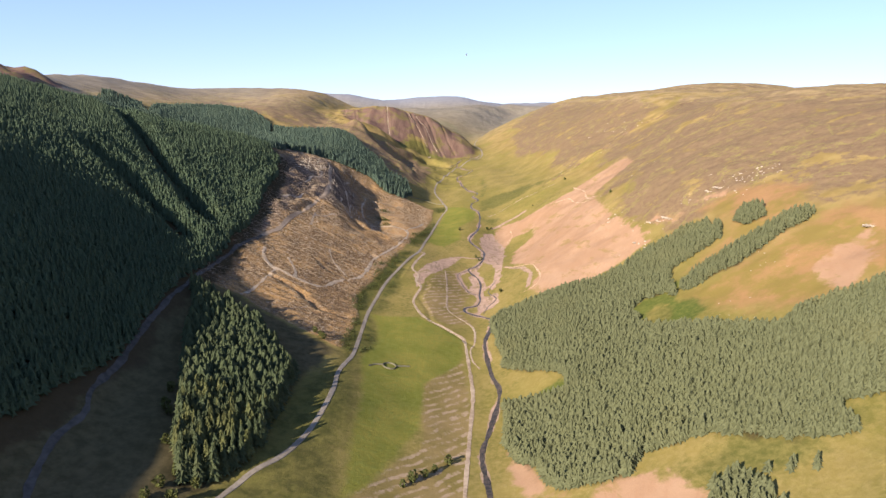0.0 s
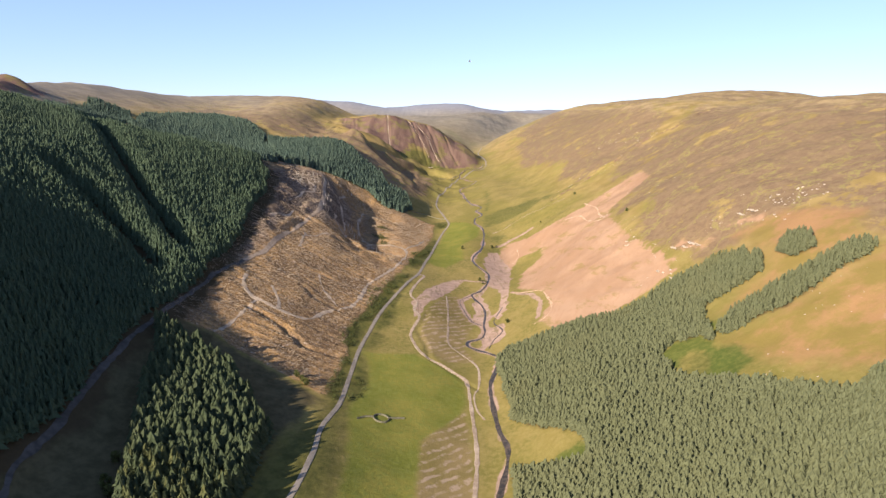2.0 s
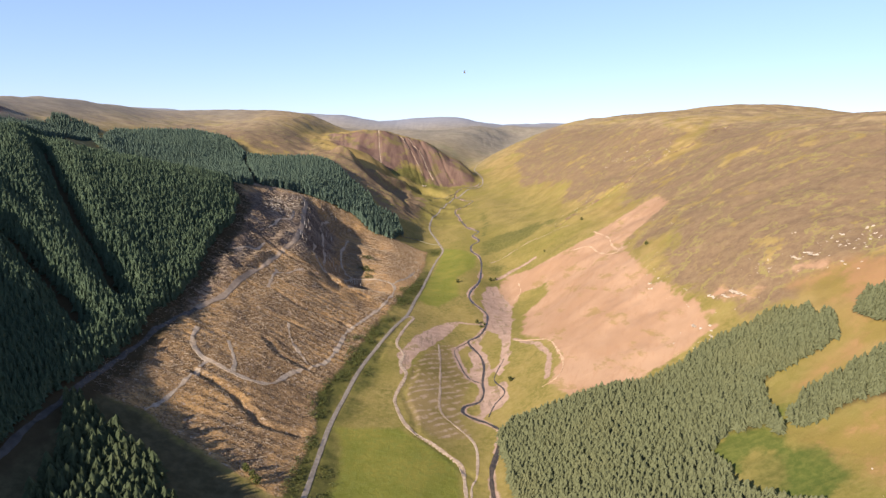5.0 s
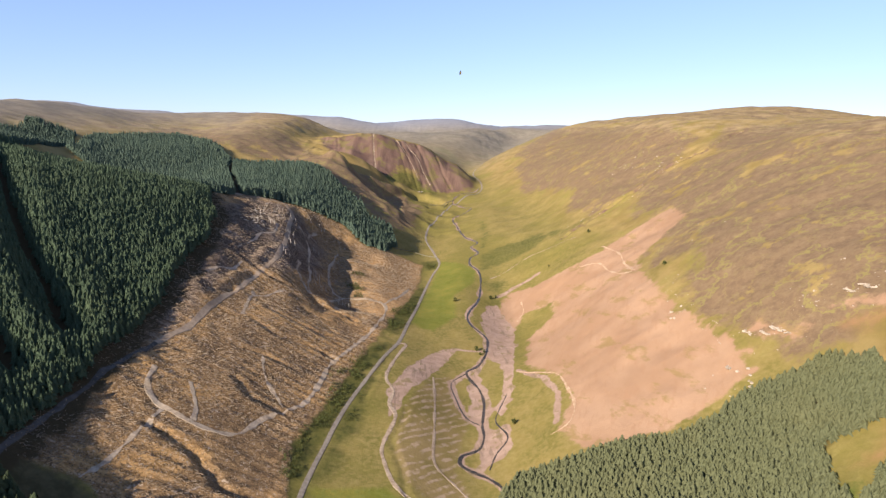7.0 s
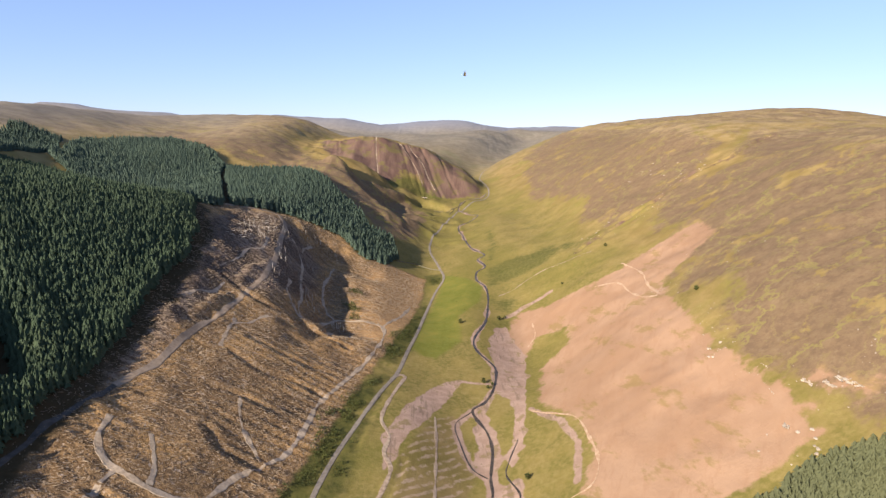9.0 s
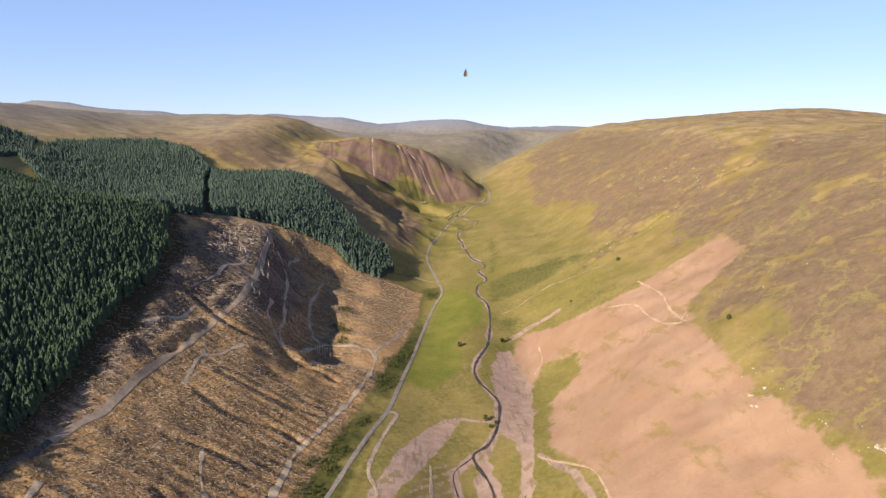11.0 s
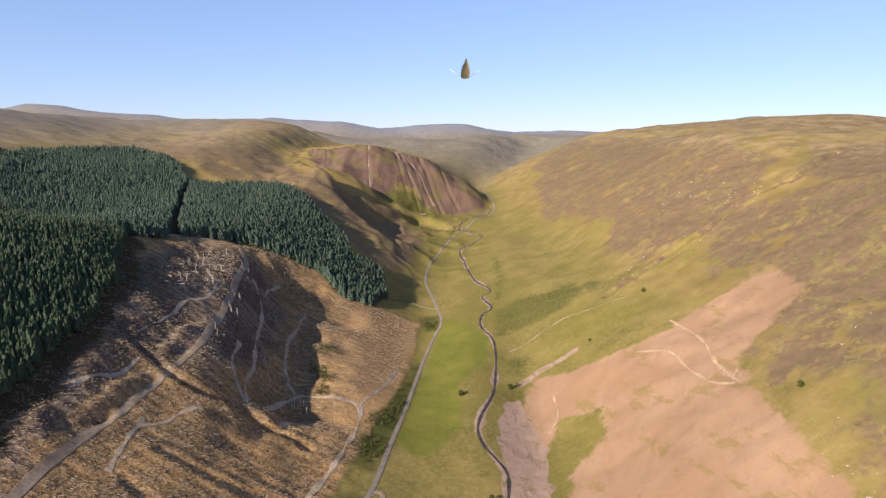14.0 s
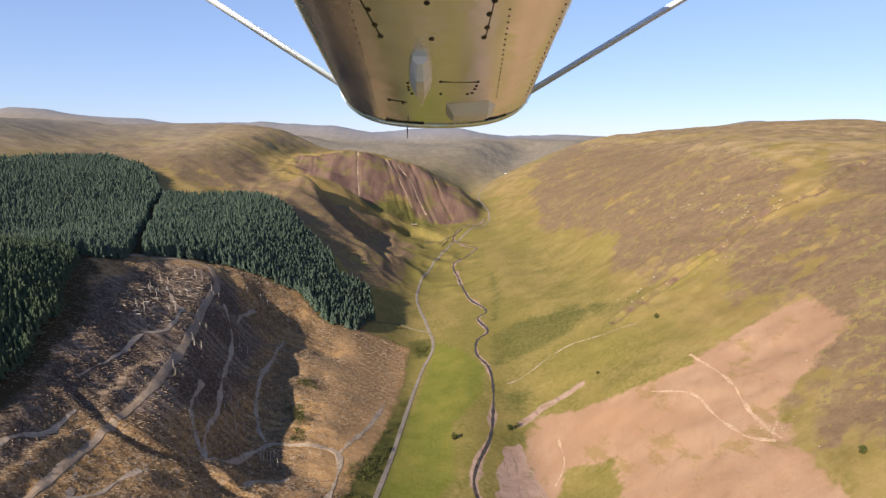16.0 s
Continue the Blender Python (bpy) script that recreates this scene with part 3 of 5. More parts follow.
# drains and gullies: line, half width, depth
DRAINS = [([(-241, 987), (-223, 978), (-201, 967)], 3.0, 3.2), ([(-195, 964), (-171, 960), (-157, 965), (-136, 967), (-111, 961), (-88, 955)], 3.0, 3.6), ([(-173, 853), (-150, 843), (-134, 845), (-112, 850), (-96, 846)], 3.0, 1.9),
          ([(-168, 886), (-136, 882), (-112, 883), (-91, 888)], 3.0, 1.9), ([(-174, 797), (-150, 801), (-123, 799)], 2.8, 1.9), ([(-194, 668), (-161, 657), (-130, 632), (-102, 634)], 3.2, 3.0), ([(-160, 752), (-143, 735), (-116, 734)], 2.6, 2.2),
          ([(-222, 870), (-214, 884), (-208, 893)], 5.0, 3.5), ([(-206, 1030), (-206, 985)], 4.0, -2.6), ([(-210, 945), (-213, 905), (-217, 880)], 4.0, -2.6), (HILL_BURN, 4.0, 6.5), (WOOD_GULLY, 13, 9), (LOW_GULLY, 12, 9), ([(-640, 1400), (-668, 1455), (-672, 1520)], 8, 9),
          ([(-19, 775), (-22, 753), (-29, 725), (-17, 686), (-14, 660), (10, 636), (36, 601)], 1.9, 1.1), ([(-58, 780), (-52, 830), (-45, 870)], 1.9, 1.0), ([(-318, 2088), (-313, 2046), (-312, 2017)], 3, 1.3), ([(-285, 2079), (-275, 2015), (-267, 1965)], 3, 1.3), ([(-182, 2067), (-170, 1984), (-160, 1903)], 3, 1.3), ([(-120, 2079), (-97, 2006), (-75, 1949)], 3, 1.6), ([(-106, 2084), (-79, 2014), (-52, 1946)], 3, 2.4), ([(-90, 2091), (-61, 2021), (-32, 1956)], 3, 1.6), ([(-60, 2097), (-31, 2029), (0, 1965)], 4, 2.6), ([(-12, 2101), (13, 2039), (39, 1994)], 3, 3)]

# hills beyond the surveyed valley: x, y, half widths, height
HILLS = [(-1900, 2900, 700, 600, 131), (-700, 3500, 900, 500, 95), (340, 3800, 420, 380, 61), (1500, 3300, 800, 700, 145), 
         (900, 4500, 900, 350, 101), (-1000, 4500, 1100, 300, 146), (-2600, 4300, 900, 500, 164), (2600, 4300, 900, 500, 142), (-2300, 800, 700, 900, 170), (2200, 900, 700, 900, 140), (0, 4750, 700, 250, 79), (-1450, 2750, 450, 500, 82), (-2650, 4500, 550, 280, 100), (-1750, 4500, 450, 280, 45)]


def felled_rows(x, y):
    """Waves of the rows in which the felled slope was planted, from -1 to 1."""
    return np.sin(2 * math.pi * (0.10 * x + y) / 10.5 + 2.2 * grain(x, y, 55, 21))


def height(x, y):
    """The ground's height in metres."""
    x, y = np.asarray(x, float).ravel(), np.asarray(y, float).ravel()
    wx, wy = weights(ACROSS, x), weights(ALONG, y)
    z = np.einsum("nj,ji,ni->n", wy, np.array(RELIEF, float), wx)
    far = np.full_like(x, 150.0)
    for hx, hy, sx, sy, up in HILLS:
        far += up * np.exp(-((x - hx) / sx) ** 2 - ((y - hy) / sy) ** 2)
    far += 26 * grain(x, y, 420, 3) + 10 * grain(x, y, 150, 4)
    far -= 75 * np.exp(-(near_line(x, y, [(110, 2450), (190, 2700), (258, 2960), (330, 3300), (430, 3700)]) / 140) ** 2)
    out = np.maximum(ease(y, 2450, 3000), ease(np.abs(x), 1000, 1500))
    z = z * (1 - out) + far * out
    rough = 0.25 + 0.75 * ease(np.abs(x - 25), 70, 170)
    # the rounded crest of the felled spur and the hollow under it
    z += 5.5 * np.exp(-(near_line(x, y, [(-178, 985), (-192, 1025), (-196, 1082), (-208, 1145), (-219, 1212), (-236, 1250)]) / 27) ** 2) - (21 + 3 * grain(x, y, 40, 81)) * np.exp(-(near_line(x, y, [(-165, 1240), (-148, 1160), (-138, 1080), (-124, 1030)]) / (39 + 9 * grain(x, y, 35, 82))) ** 2)
    lumpy = np.exp(-(near_line(x, y, [(-172, 1260), (-150, 1160), (-140, 1080), (-118, 960)]) / 60) ** 2)
    z += lumpy * (4.2 * grain(x, y, 30, 91) + 2.6 * grain(x, y, 13, 92)) - 9 * np.exp(-(near_line(x, y, [(-182, 1286), (-142, 1280), (-108, 1240)]) / 24) ** 2) + 4 * np.exp(-(near_line(x, y, [(-226, 840), (-236, 950), (-241, 1020), (-251, 1090), (-262, 1145)]) / 20) ** 2)
    # the hollow with steep sides in the spur beyond the wood, and the scree hill with its top and foot lines
    z = np.maximum(z - 38 * ease(depth_in(x, y, SPUR_HOLLOW) + 5 * grain(x, y, 30, 52), -6, 34), np.minimum(z, 42 + 0.26 * np.maximum(-x - 20, 0) + 5 * grain(x, y, 40, 53)))
    z += 17 * np.exp(-(near_line(x, y, [(-245, 1755), (-205, 1735), (-165, 1752), (-125, 1795), (-85, 1845)]) / 22) ** 2) - 26 * np.exp(-(near_line(x, y, [(-195, 1790), (-150, 1815), (-105, 1865), (-62, 1900)]) / 32) ** 2)
    z -= 16 * np.exp(-((x + 40) / 40) ** 2 - ((y - 1925) / 40) ** 2)
    foot_y, foot_z = np.interp(x, FOOT_X, FOOT_Y), np.interp(x, FOOT_X, FOOT_Z)
    top_y, top_z = np.interp(x, FOOT_X, TOP_Y) + 14 * grain(x, y, 45, 51), np.interp(x, FOOT_X, TOP_Z)
    u = np.clip((y - foot_y) / (top_y - foot_y), 0, 1)
    face = foot_z + (top_z - foot_z) * (0.75 * u + 0.25 * ease(u, 0, 1)) - 0.03 * np.maximum(y - top_y, 0)
    part_in = ease(x, -430, -310) * (1 - ease(x, 55, 150)) * ease(y, 1850, 1925) * (1 - ease(y, 2180, 2420))
    z = z * (1 - part_in) + np.minimum(face, 236) * part_in
    # low ploughed swells on the valley floor
    for ring, (a, b), gap, up in ((RIDGES_A, (-0.68, 0.73), 16.4, 0.12), (RIDGES_B, (-0.68, 0.73), 16.4, 0.12)):
        near = np.where((np.abs(x) < 360) & (y < 1360))[0]
        d = ease(depth_in(x[near], y[near], ring), 0, 8)
        z[near] += d * up * np.sin(2 * math.pi * (a * x[near] + b * y[near]) / gap + 2.5 * grain(x[near], y[near], 40, 21)) * np.clip(0.35 + 1.3 * grain(x[near], y[near], 35, 22), 0, 1.4) * np.where(x[near] < -30, 1 - 0.8 * ease(y[near], 880, 1000), 1.0)
    # furrows and brash rows on the felled slope
    near = np.where((x > -320) & (x < -20) & (y > 240) & (y < 1330))[0]
    d = ease(depth_in(x[near], y[near], FELLED), 0, 10)
    z[near] += d * (0.5 - 0.4 * ease(y[near], 930, 1010)) * felled_rows(x[near], y[near]) * np.clip(0.45 + 1.1 * grain(x[near], y[near], 60, 22), 0.1, 1.2)
    z[near] += d * (1 - ease(x[near], -212, -180)) * ease(near_line(x[near], y[near], HAUL_ROAD), 5, 15) * (1.7 * grain(x[near], y[near], 16, 93) + 1.0 * grain(x[near], y[near], 8, 94))
    # drains, the hill burn's gully and the stream bed
    for line, half, deep in DRAINS:
        p = np.array(line)
        near = np.where((x > p[:, 0].min() - 40) & (x < p[:, 0].max() + 40) & (y > p[:, 1].min() - 40) & (y < p[:, 1].max() + 40))[0]
        d = near_line(x[near], y[near], line) + 0.5 * grain(x[near], y[near], 8, 23)
        z[near] -= deep * np.exp(-(d / half) ** 2)
        z[near] += 0.35 * deep * np.exp(-((d - 2.1 * half) / half) ** 2)
    # a bank along the foot of the hill wood, and crags on the far shoulder
    edge = depth_in(x, y, HILL_WOOD)
    z += 2 * ease(edge, -45, 8) * (1 - ease(y, 560, 680)) * (1 - ease(edge, 22, 70))
    z += 13 * ease(depth_in(x, y, CRAG), -10, 45) * (np.abs(grain(x, y, 60, 71)) * 1.4 + 0.5 * grain(x, y, 22, 72))
    z += 18 * ease(depth_in(x, y, KNOLL_WOOD), -40, 20) * grain(x, y, 75, 73)
    wild = ease(y, 1430, 1560) * (1 - ease(y, 2200, 2400)) * ease(x, -420, -330) * (1 - ease(x, 40, 110))
    z += wild * (7 * (0.4 - np.abs(grain(x, y, 70, 83))) + 3.5 * (0.4 - np.abs(grain(x, y, 28, 84))))
    side = ease(x, 110, 200) * (1 - ease(x, 560, 700)) * ease(y, 620, 720)
    z += side * (1.7 * (0.4 - np.abs(grain(x + 0.5 * y, 0.35 * y - 0.7 * x, 46, 85))) + 0.8 * (0.4 - np.abs(grain(x, y, 18, 86))))
    z += rough * (2.6 * grain(x, y, 55, 1) + 1.1 * grain(x, y, 21, 2) + 0.45 * grain(x, y, 9, 5))
    return z


def spread(stops):
    """Places from stops of (place, step)."""
    v = [stops[0][0]]
    for (a, sa), (b, sb) in zip(stops, stops[1:]):
        while v[-1] < b - 1e-6:
            f = (v[-1] - a) / (b - a)
            v.append(min(b, v[-1] + sa + (sb - sa) * f))
    return np.array(v)


GX = spread([(-3600, 150), (-1200, 30), (-560, 7), (-330, 2.7), (330, 2.7), (600, 7), (1200, 30), (3600, 150)])
GY = spread([(-500, 90), (200, 6), (260, 2.7), (1080, 2.7), (1500, 4.5), (2200, 5.5), (3000, 40), (4850, 90)])
GZ = height(*[a.ravel() for a in np.meshgrid(GX, GY)]).reshape(len(GY), len(GX))


def on_ground(x, y):
    """The height of the ground's mesh at places x, y."""
    x, y = np.atleast_1d(np.asarray(x, float)), np.atleast_1d(np.asarray(y, float))
    i, j = np.clip(np.searchsorted(GX, x, "right") - 1, 0, len(GX) - 2), np.clip(np.searchsorted(GY, y, "right") - 1, 0, len(GY) - 2)
    u, v = (x - GX[i]) / (GX[i + 1] - GX[i]), (y - GY[j]) / (GY[j + 1] - GY[j])
    return (GZ[j, i] * (1 - u) + GZ[j, i + 1] * u) * (1 - v) + (GZ[j + 1, i] * (1 - u) + GZ[j + 1, i + 1] * u) * v


mx, my = [a.ravel() for a in np.meshgrid(GX, GY)]
mz = GZ.ravel()
cap = lambda v: np.clip(v, -40, 40)
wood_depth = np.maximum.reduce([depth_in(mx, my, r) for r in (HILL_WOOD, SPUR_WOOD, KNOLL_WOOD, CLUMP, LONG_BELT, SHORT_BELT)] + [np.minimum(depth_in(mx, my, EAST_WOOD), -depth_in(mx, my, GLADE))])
slabs = np.maximum.reduce([depth_in(mx, my, r) for r in SLABS]) - 1 + 3 * grain(mx, my, 7, 49)
soil = np.maximum.reduce([np.minimum(depth_in(mx, my, SOIL), -depth_in(mx, my, SOIL_GREEN)), depth_in(mx, my, SOIL_EAST) - 4, slabs, depth_in(mx, my, SOIL_SOUTH), depth_in(mx, my, SOIL_FOOT)])
scrub_ground = np.maximum.reduce([depth_in(mx, my, r) for r in SCRUBS])
flush = np.maximum.reduce([scrub_ground, 15 - np.hypot((mx - 172) / 1.9, (my - 300)), 10 - np.hypot((mx - 205) / 1.6, my - 292), 22 - np.hypot((mx - 190) / 1.2, my - 492), depth_in(mx, my, [(78, 1225), (81, 1306), (115, 1330), (153, 1326), (179, 1328), (187, 1283), (159, 1250), (123, 1242), (92, 1240)]) + 1, depth_in(mx, my, [(79, 1171), (105, 1169), (95, 1139), (80, 1145)]) + 2, depth_in(mx, my, [(193, 1303), (204, 1286), (208, 1239), (191, 1274)]), 4 - near_line(mx, my, [(192, 1284), (217, 1256), (235, 1261)]), 16 - np.hypot((mx - 165) / 2, my - 290), 9 - np.hypot((mx - 85) / 1.5, my - 452),
                           8 - np.hypot(mx - 84, (my - 1092) / 1.5), 22 - near_line(mx, my, [(-140, 1912), (-105, 1930), (-60, 1958), (-20, 1958)]), 2 - near_line(mx, my, [(86, 1357), (97, 1447), (96, 1560)])])
gravel = np.maximum.reduce([np.where(my > 1040, 1.9, np.where(my < 640, 1.2, 4.0)) + 3.2 * grain(mx, my, 25, 41) - near_line(mx, my, STREAM), np.minimum.reduce([depth_in(mx, my, BARS)] + [-depth_in(mx, my, r) for r in ISLANDS]) + 2.5 * grain(mx, my, 18, 42) + 2.5 * grain(mx, my, 8, 43), depth_in(mx, my, WEDGE) + 2 + 2 * grain(mx, my, 14, 48), 4.5 - near_line(mx, my, BRAID_EAST), 4.0 - near_line(mx, my, BRAID_WEST),
                            2.5 - near_line(mx, my, FAN_TRACK), 2.5 - near_line(mx, my, [(89, 865), (108, 822), (113, 774), (103, 728)]), 4 - near_line(mx, my, [(90, 1118), (114, 1139), (151, 1147)])])
COVER = {
    "litter_shade": cap(np.maximum(wood_depth - 3, depth_in(mx, my, HILL_WOOD) + 15 + 5 * grain(mx, my, 30, 63) + 3 * grain(mx, my, 9, 64))), "soil": cap(soil), "felled": cap(depth_in(mx, my, FELLED)), "meadow": cap(np.maximum(depth_in(mx, my, MEADOW), depth_in(mx, my, HAUGH))),
    "ridged": cap(np.maximum.reduce([depth_in(mx, my, RIDGES_A), depth_in(mx, my, RIDGES_B)])), "gravel": cap(gravel), "scree": cap(np.maximum.reduce([depth_in(mx, my, SCREE), depth_in(mx, my, CRAG), 4.5 + 3.0 * grain(mx, my, 30, 61) - near_line(mx, my, HILL_BURN)])), "flush": cap(flush),
    "heath": cap(np.maximum.reduce([depth_in(mx, my, r) * 0.6 for r in (HEATH_NORTH, HEATH_MID, HEATH_SOUTH, HEATH_SPUR, HEATH_TOP, HEATH_EAST)] + [depth_in(mx, my, HEATH_SLOPE) * 0.35 - 4] + [(mz - 250) * 0.4])), "grey": cap(np.maximum(depth_in(mx, my, GREY_CREST), depth_in(mx, my, SHADED_BRASH) * 0.7 - 3)), "dry": cap((mz - 85) * 0.5), "tops": cap((mz - 228) * 0.8), "far": cap(np.maximum((my - 2750) * 0.05, np.minimum((mz - 252) * 0.5, (-620 - mx) * 0.12))), "bare": cap(depth_in(mx, my, BARE)), "shade_ground": cap(depth_in(mx, my, SHADE_GROUND)), "ochre": cap(np.maximum.reduce([depth_in(mx, my, r) for r in OCHRE])), "glade": cap(np.maximum.reduce([depth_in(mx, my, GLADE), 13 - np.hypot((mx - 85) / 1.4, my - 455), 8 - np.hypot((mx - 206), my - 540)])), "bank": cap(np.maximum(depth_in(mx, my, BANK), scrub_ground + 3)), "blue": cap((my - 4350) * 0.1),
}


def sheet(name, verts, faces, material, smooth=True):
    """A mesh from arrays of places and of faces that all have as many corners."""
    me = bpy.data.meshes.new(name)
    verts, faces = np.ascontiguousarray(verts, np.float32), np.ascontiguousarray(faces, np.int32)
    k = faces.shape[1]
    me.vertices.add(len(verts))
    me.vertices.foreach_set("co", verts.ravel())
    me.loops.add(faces.size)
    me.loops.foreach_set("vertex_index", faces.ravel())
    me.polygons.add(len(faces))
    me.polygons.foreach_set("loop_start", np.arange(0, faces.size, k, dtype=np.int32))
    me.polygons.foreach_set("use_smooth", np.full(len(faces), smooth))
    me.update(calc_edges=True)
    me.materials.append(material)
    return me


def ground_sheet():
    nx, ny = len(GX), len(GY)
    i = (np.arange(ny - 1)[:, None] * nx + np.arange(nx - 1)[None]).ravel()
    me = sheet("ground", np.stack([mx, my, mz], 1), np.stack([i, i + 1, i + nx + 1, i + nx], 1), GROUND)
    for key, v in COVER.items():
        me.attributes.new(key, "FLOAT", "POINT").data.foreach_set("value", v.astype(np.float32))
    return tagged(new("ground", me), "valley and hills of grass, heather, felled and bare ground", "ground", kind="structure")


ground_sheet()


def curved(line, step=3.0):
    """A smooth line of places through the corners."""
    p = np.array(line, float)
    p = np.vstack([2 * p[0] - p[1], p, 2 * p[-1] - p[-2]])
    out = []
    for a, b, c, d in zip(p, p[1:], p[2:], p[3:]):
        n = max(2, int(np.hypot(*(c - b)) / step))
        u = np.linspace(0, 1, n, endpoint=False)[:, None]
        out.append(0.5 * (2 * b + (c - a) * u + (2 * a - 5 * b + 4 * c - d) * u**2 + (3 * b - a - 3 * c + d) * u**3))
    return np.vstack(out + [p[-2:-1]])


def ribbon(name, line, width, material, label, category, lift=0.3, wander=0.15, crown=0.04, lower=0.0):
    """A road, trail or stream laid over the ground, with an uneven edge and a skirt that goes into the soil."""
    c = curved(line)
    t = np.gradient(c, axis=0)
    t /= np.hypot(t[:, 0], t[:, 1])[:, None] + 1e-9
    side = np.stack([t[:, 1], -t[:, 0]], 1)
    width = width + (max(lower, width) - width) * (1 - ease(c[:, 1], 620, 700)) if lower else width
    w = width / 2 * (1 + wander * grain(c[:, 0], c[:, 1], 14, 8) + wander * grain(c[:, 0], c[:, 1], 5, 9))
    rows = []
    for k, up in ((-1.25, -0.8), (-1, 0), (-0.5, crown * 0.8), (0, crown), (0.5, crown * 0.8), (1, 0), (1.25, -0.8)):
        p = c + side * (k * w)[:, None]
        rows.append(np.column_stack([p, on_ground(p[:, 0], p[:, 1]) + lift + up]))
    v = np.stack(rows, 1).reshape(-1, 3)
    n, k = len(c), 7
    i = (np.arange(n - 1)[:, None] * k + np.arange(k - 1)[None]).ravel()
    me = sheet(name, v, np.stack([i, i + k, i + k + 1, i + 1], 1), material, smooth=False)
    return tagged(new(name, me), label, category, kind="structure")


ribbon("river", STREAM, 2.5, WATER, "dark shallow hill stream winding along the valley floor", "river", 0.22, 0.35, 0.0, 3.8)
ribbon("river", BRAID, 1.0, WATER, "thin side channel of the stream among gravel", "river", 0.2, 0.5, 0.0)
ribbon("river", BRAID_WEST, 1.0, WATER, "thin side channel of the stream among gravel", "river", 0.2, 0.5, 0.0)
ribbon("road", VALLEY_ROAD, 3.5, TARMAC, "narrow grey single-track tarmac road along the valley", "road", 0.35, 0.06)
ribbon("track", FARM_TRACK, 3.0, STONY, "pale stony farm track across the valley floor", "track", 0.24, 0.25)
ribbon("track", [(3, 851), (5, 805), (5, 747), (6, 705), (23, 678), (34, 653), (33, 613), (28, 595), (29, 572), (35, 554)], 1.8, STONY, "faint pale vehicle track over rough pasture", "track", 0.2, 0.4)
ribbon("track", HAUL_ROAD, 5.4, HAUL, "wide brown forest haul road over felled ground", "track", 0.34, 0.15, 0.0)
ribbon("track", FOOT_TRACK, 3.8, SHADED_HAUL, "track along the foot of the hill wood, darkened in colour for its shade", "track", 0.28, 0.35, 0.0)
ribbon("track", LOWER_ROAD, 3.2, MUD, "muddy timber track along the foot of felled ground", "track", 0.34, 0.5, 0.02)
for trail in SKID_TRAILS:
    ribbon("skid_trail", trail, 2.5, MUD, "pale muddy skid trail on felled ground", "track", 0.26, 0.7, 0.0)

# ---- conifers ----
rng = np.random.RandomState(11)


def conifer_shape(tiers, spokes, radius, seed, slim=0.8):
    """A crown one metre high: whorls of drooping branches with gaps, round a leader. Places and triangles."""
    r = np.random.RandomState(seed)
    v, f = [], []
    for k in range(tiers):
        u = k / tiers
        base = 0.08 + 0.86 * u
        top = min(1.0, base + 1.75 / tiers)
        rad = radius * (1 - u) ** slim * (0.9 + 0.25 * r.rand()) + 0.012
        i0 = len(v)
        v.append((0.02 * r.randn(), 0.02 * r.randn(), top))
        turn = r.rand() * 6.28
        for s in range(spokes * 2):
            a = turn + s * math.pi / spokes + 0.12 * r.randn()
            q = rad * ((0.85 + 0.35 * r.rand()) if s % 2 == 0 else (0.45 + 0.15 * r.rand()))
            v.append((q * math.cos(a), q * math.sin(a), base + (-0.03 if s % 2 == 0 else 0.05) + 0.03 * r.randn()))
        for s in range(spokes * 2):
            f.append((i0, i0 + 1 + s, i0 + 1 + (s + 1) % (spokes * 2)))
    return np.array(v), np.array(f)


def leafy_shape(seed, clumps=26):
    """A broad-leaved crown one metre high: many small tilted leaf clumps round an uneven middle."""
    r = np.random.RandomState(seed)
    v, f = [], []
    for _ in range(clumps):
        a, h = r.rand() * 6.28, r.rand()
        q = 0.36 * math.sin(math.pi * (0.12 + 0.8 * h)) * (0.55 + 0.6 * r.rand())
        c = np.array((q * math.cos(a), q * math.sin(a), 0.15 + 0.8 * h))
        n = len(v)
        pts = r.randn(4, 3) * 0.085
        v += [tuple(c + p) for p in pts]
        f += [(n, n + 1, n + 2), (n, n + 2, n + 3), (n, n + 3, n + 1), (n + 1, n + 3, n + 2)]
    return np.array(v), np.array(f)


def scatter(ring, gap, jitter=0.32, holes=(), rides=(), turn=0.0, edge=0.0):
    """Planting places inside a ring: rows with some disorder."""
    p = np.array(ring, float)
    lo, hi = p.min(0) - 60, p.max(0) + 60
    gx, gy = [a.ravel() for a in np.meshgrid(np.arange(lo[0], hi[0], gap), np.arange(lo[1], hi[1], gap))]
    c, s, mid = math.cos(turn), math.sin(turn), (lo + hi) / 2
    gx, gy = mid[0] + (gx - mid[0]) * c - (gy - mid[1]) * s, mid[1] + (gx - mid[0]) * s + (gy - mid[1]) * c
    gx, gy = gx + gap * jitter * rng.randn(len(gx)), gy + gap * jitter * rng.randn(len(gy))
    keep = depth_in(gx, gy, ring) + 3.0 * grain(gx, gy, 25, 12) > edge
    for h in holes:
        keep &= depth_in(gx, gy, h) < 0
    for line, half in rides:
        keep &= near_line(gx, gy, line) > half * (1 + 0.3 * grain(gx, gy, 20, 13))
    keep &= rng.rand(len(gx)) > 0.05
    return gx[keep], gy[keep]


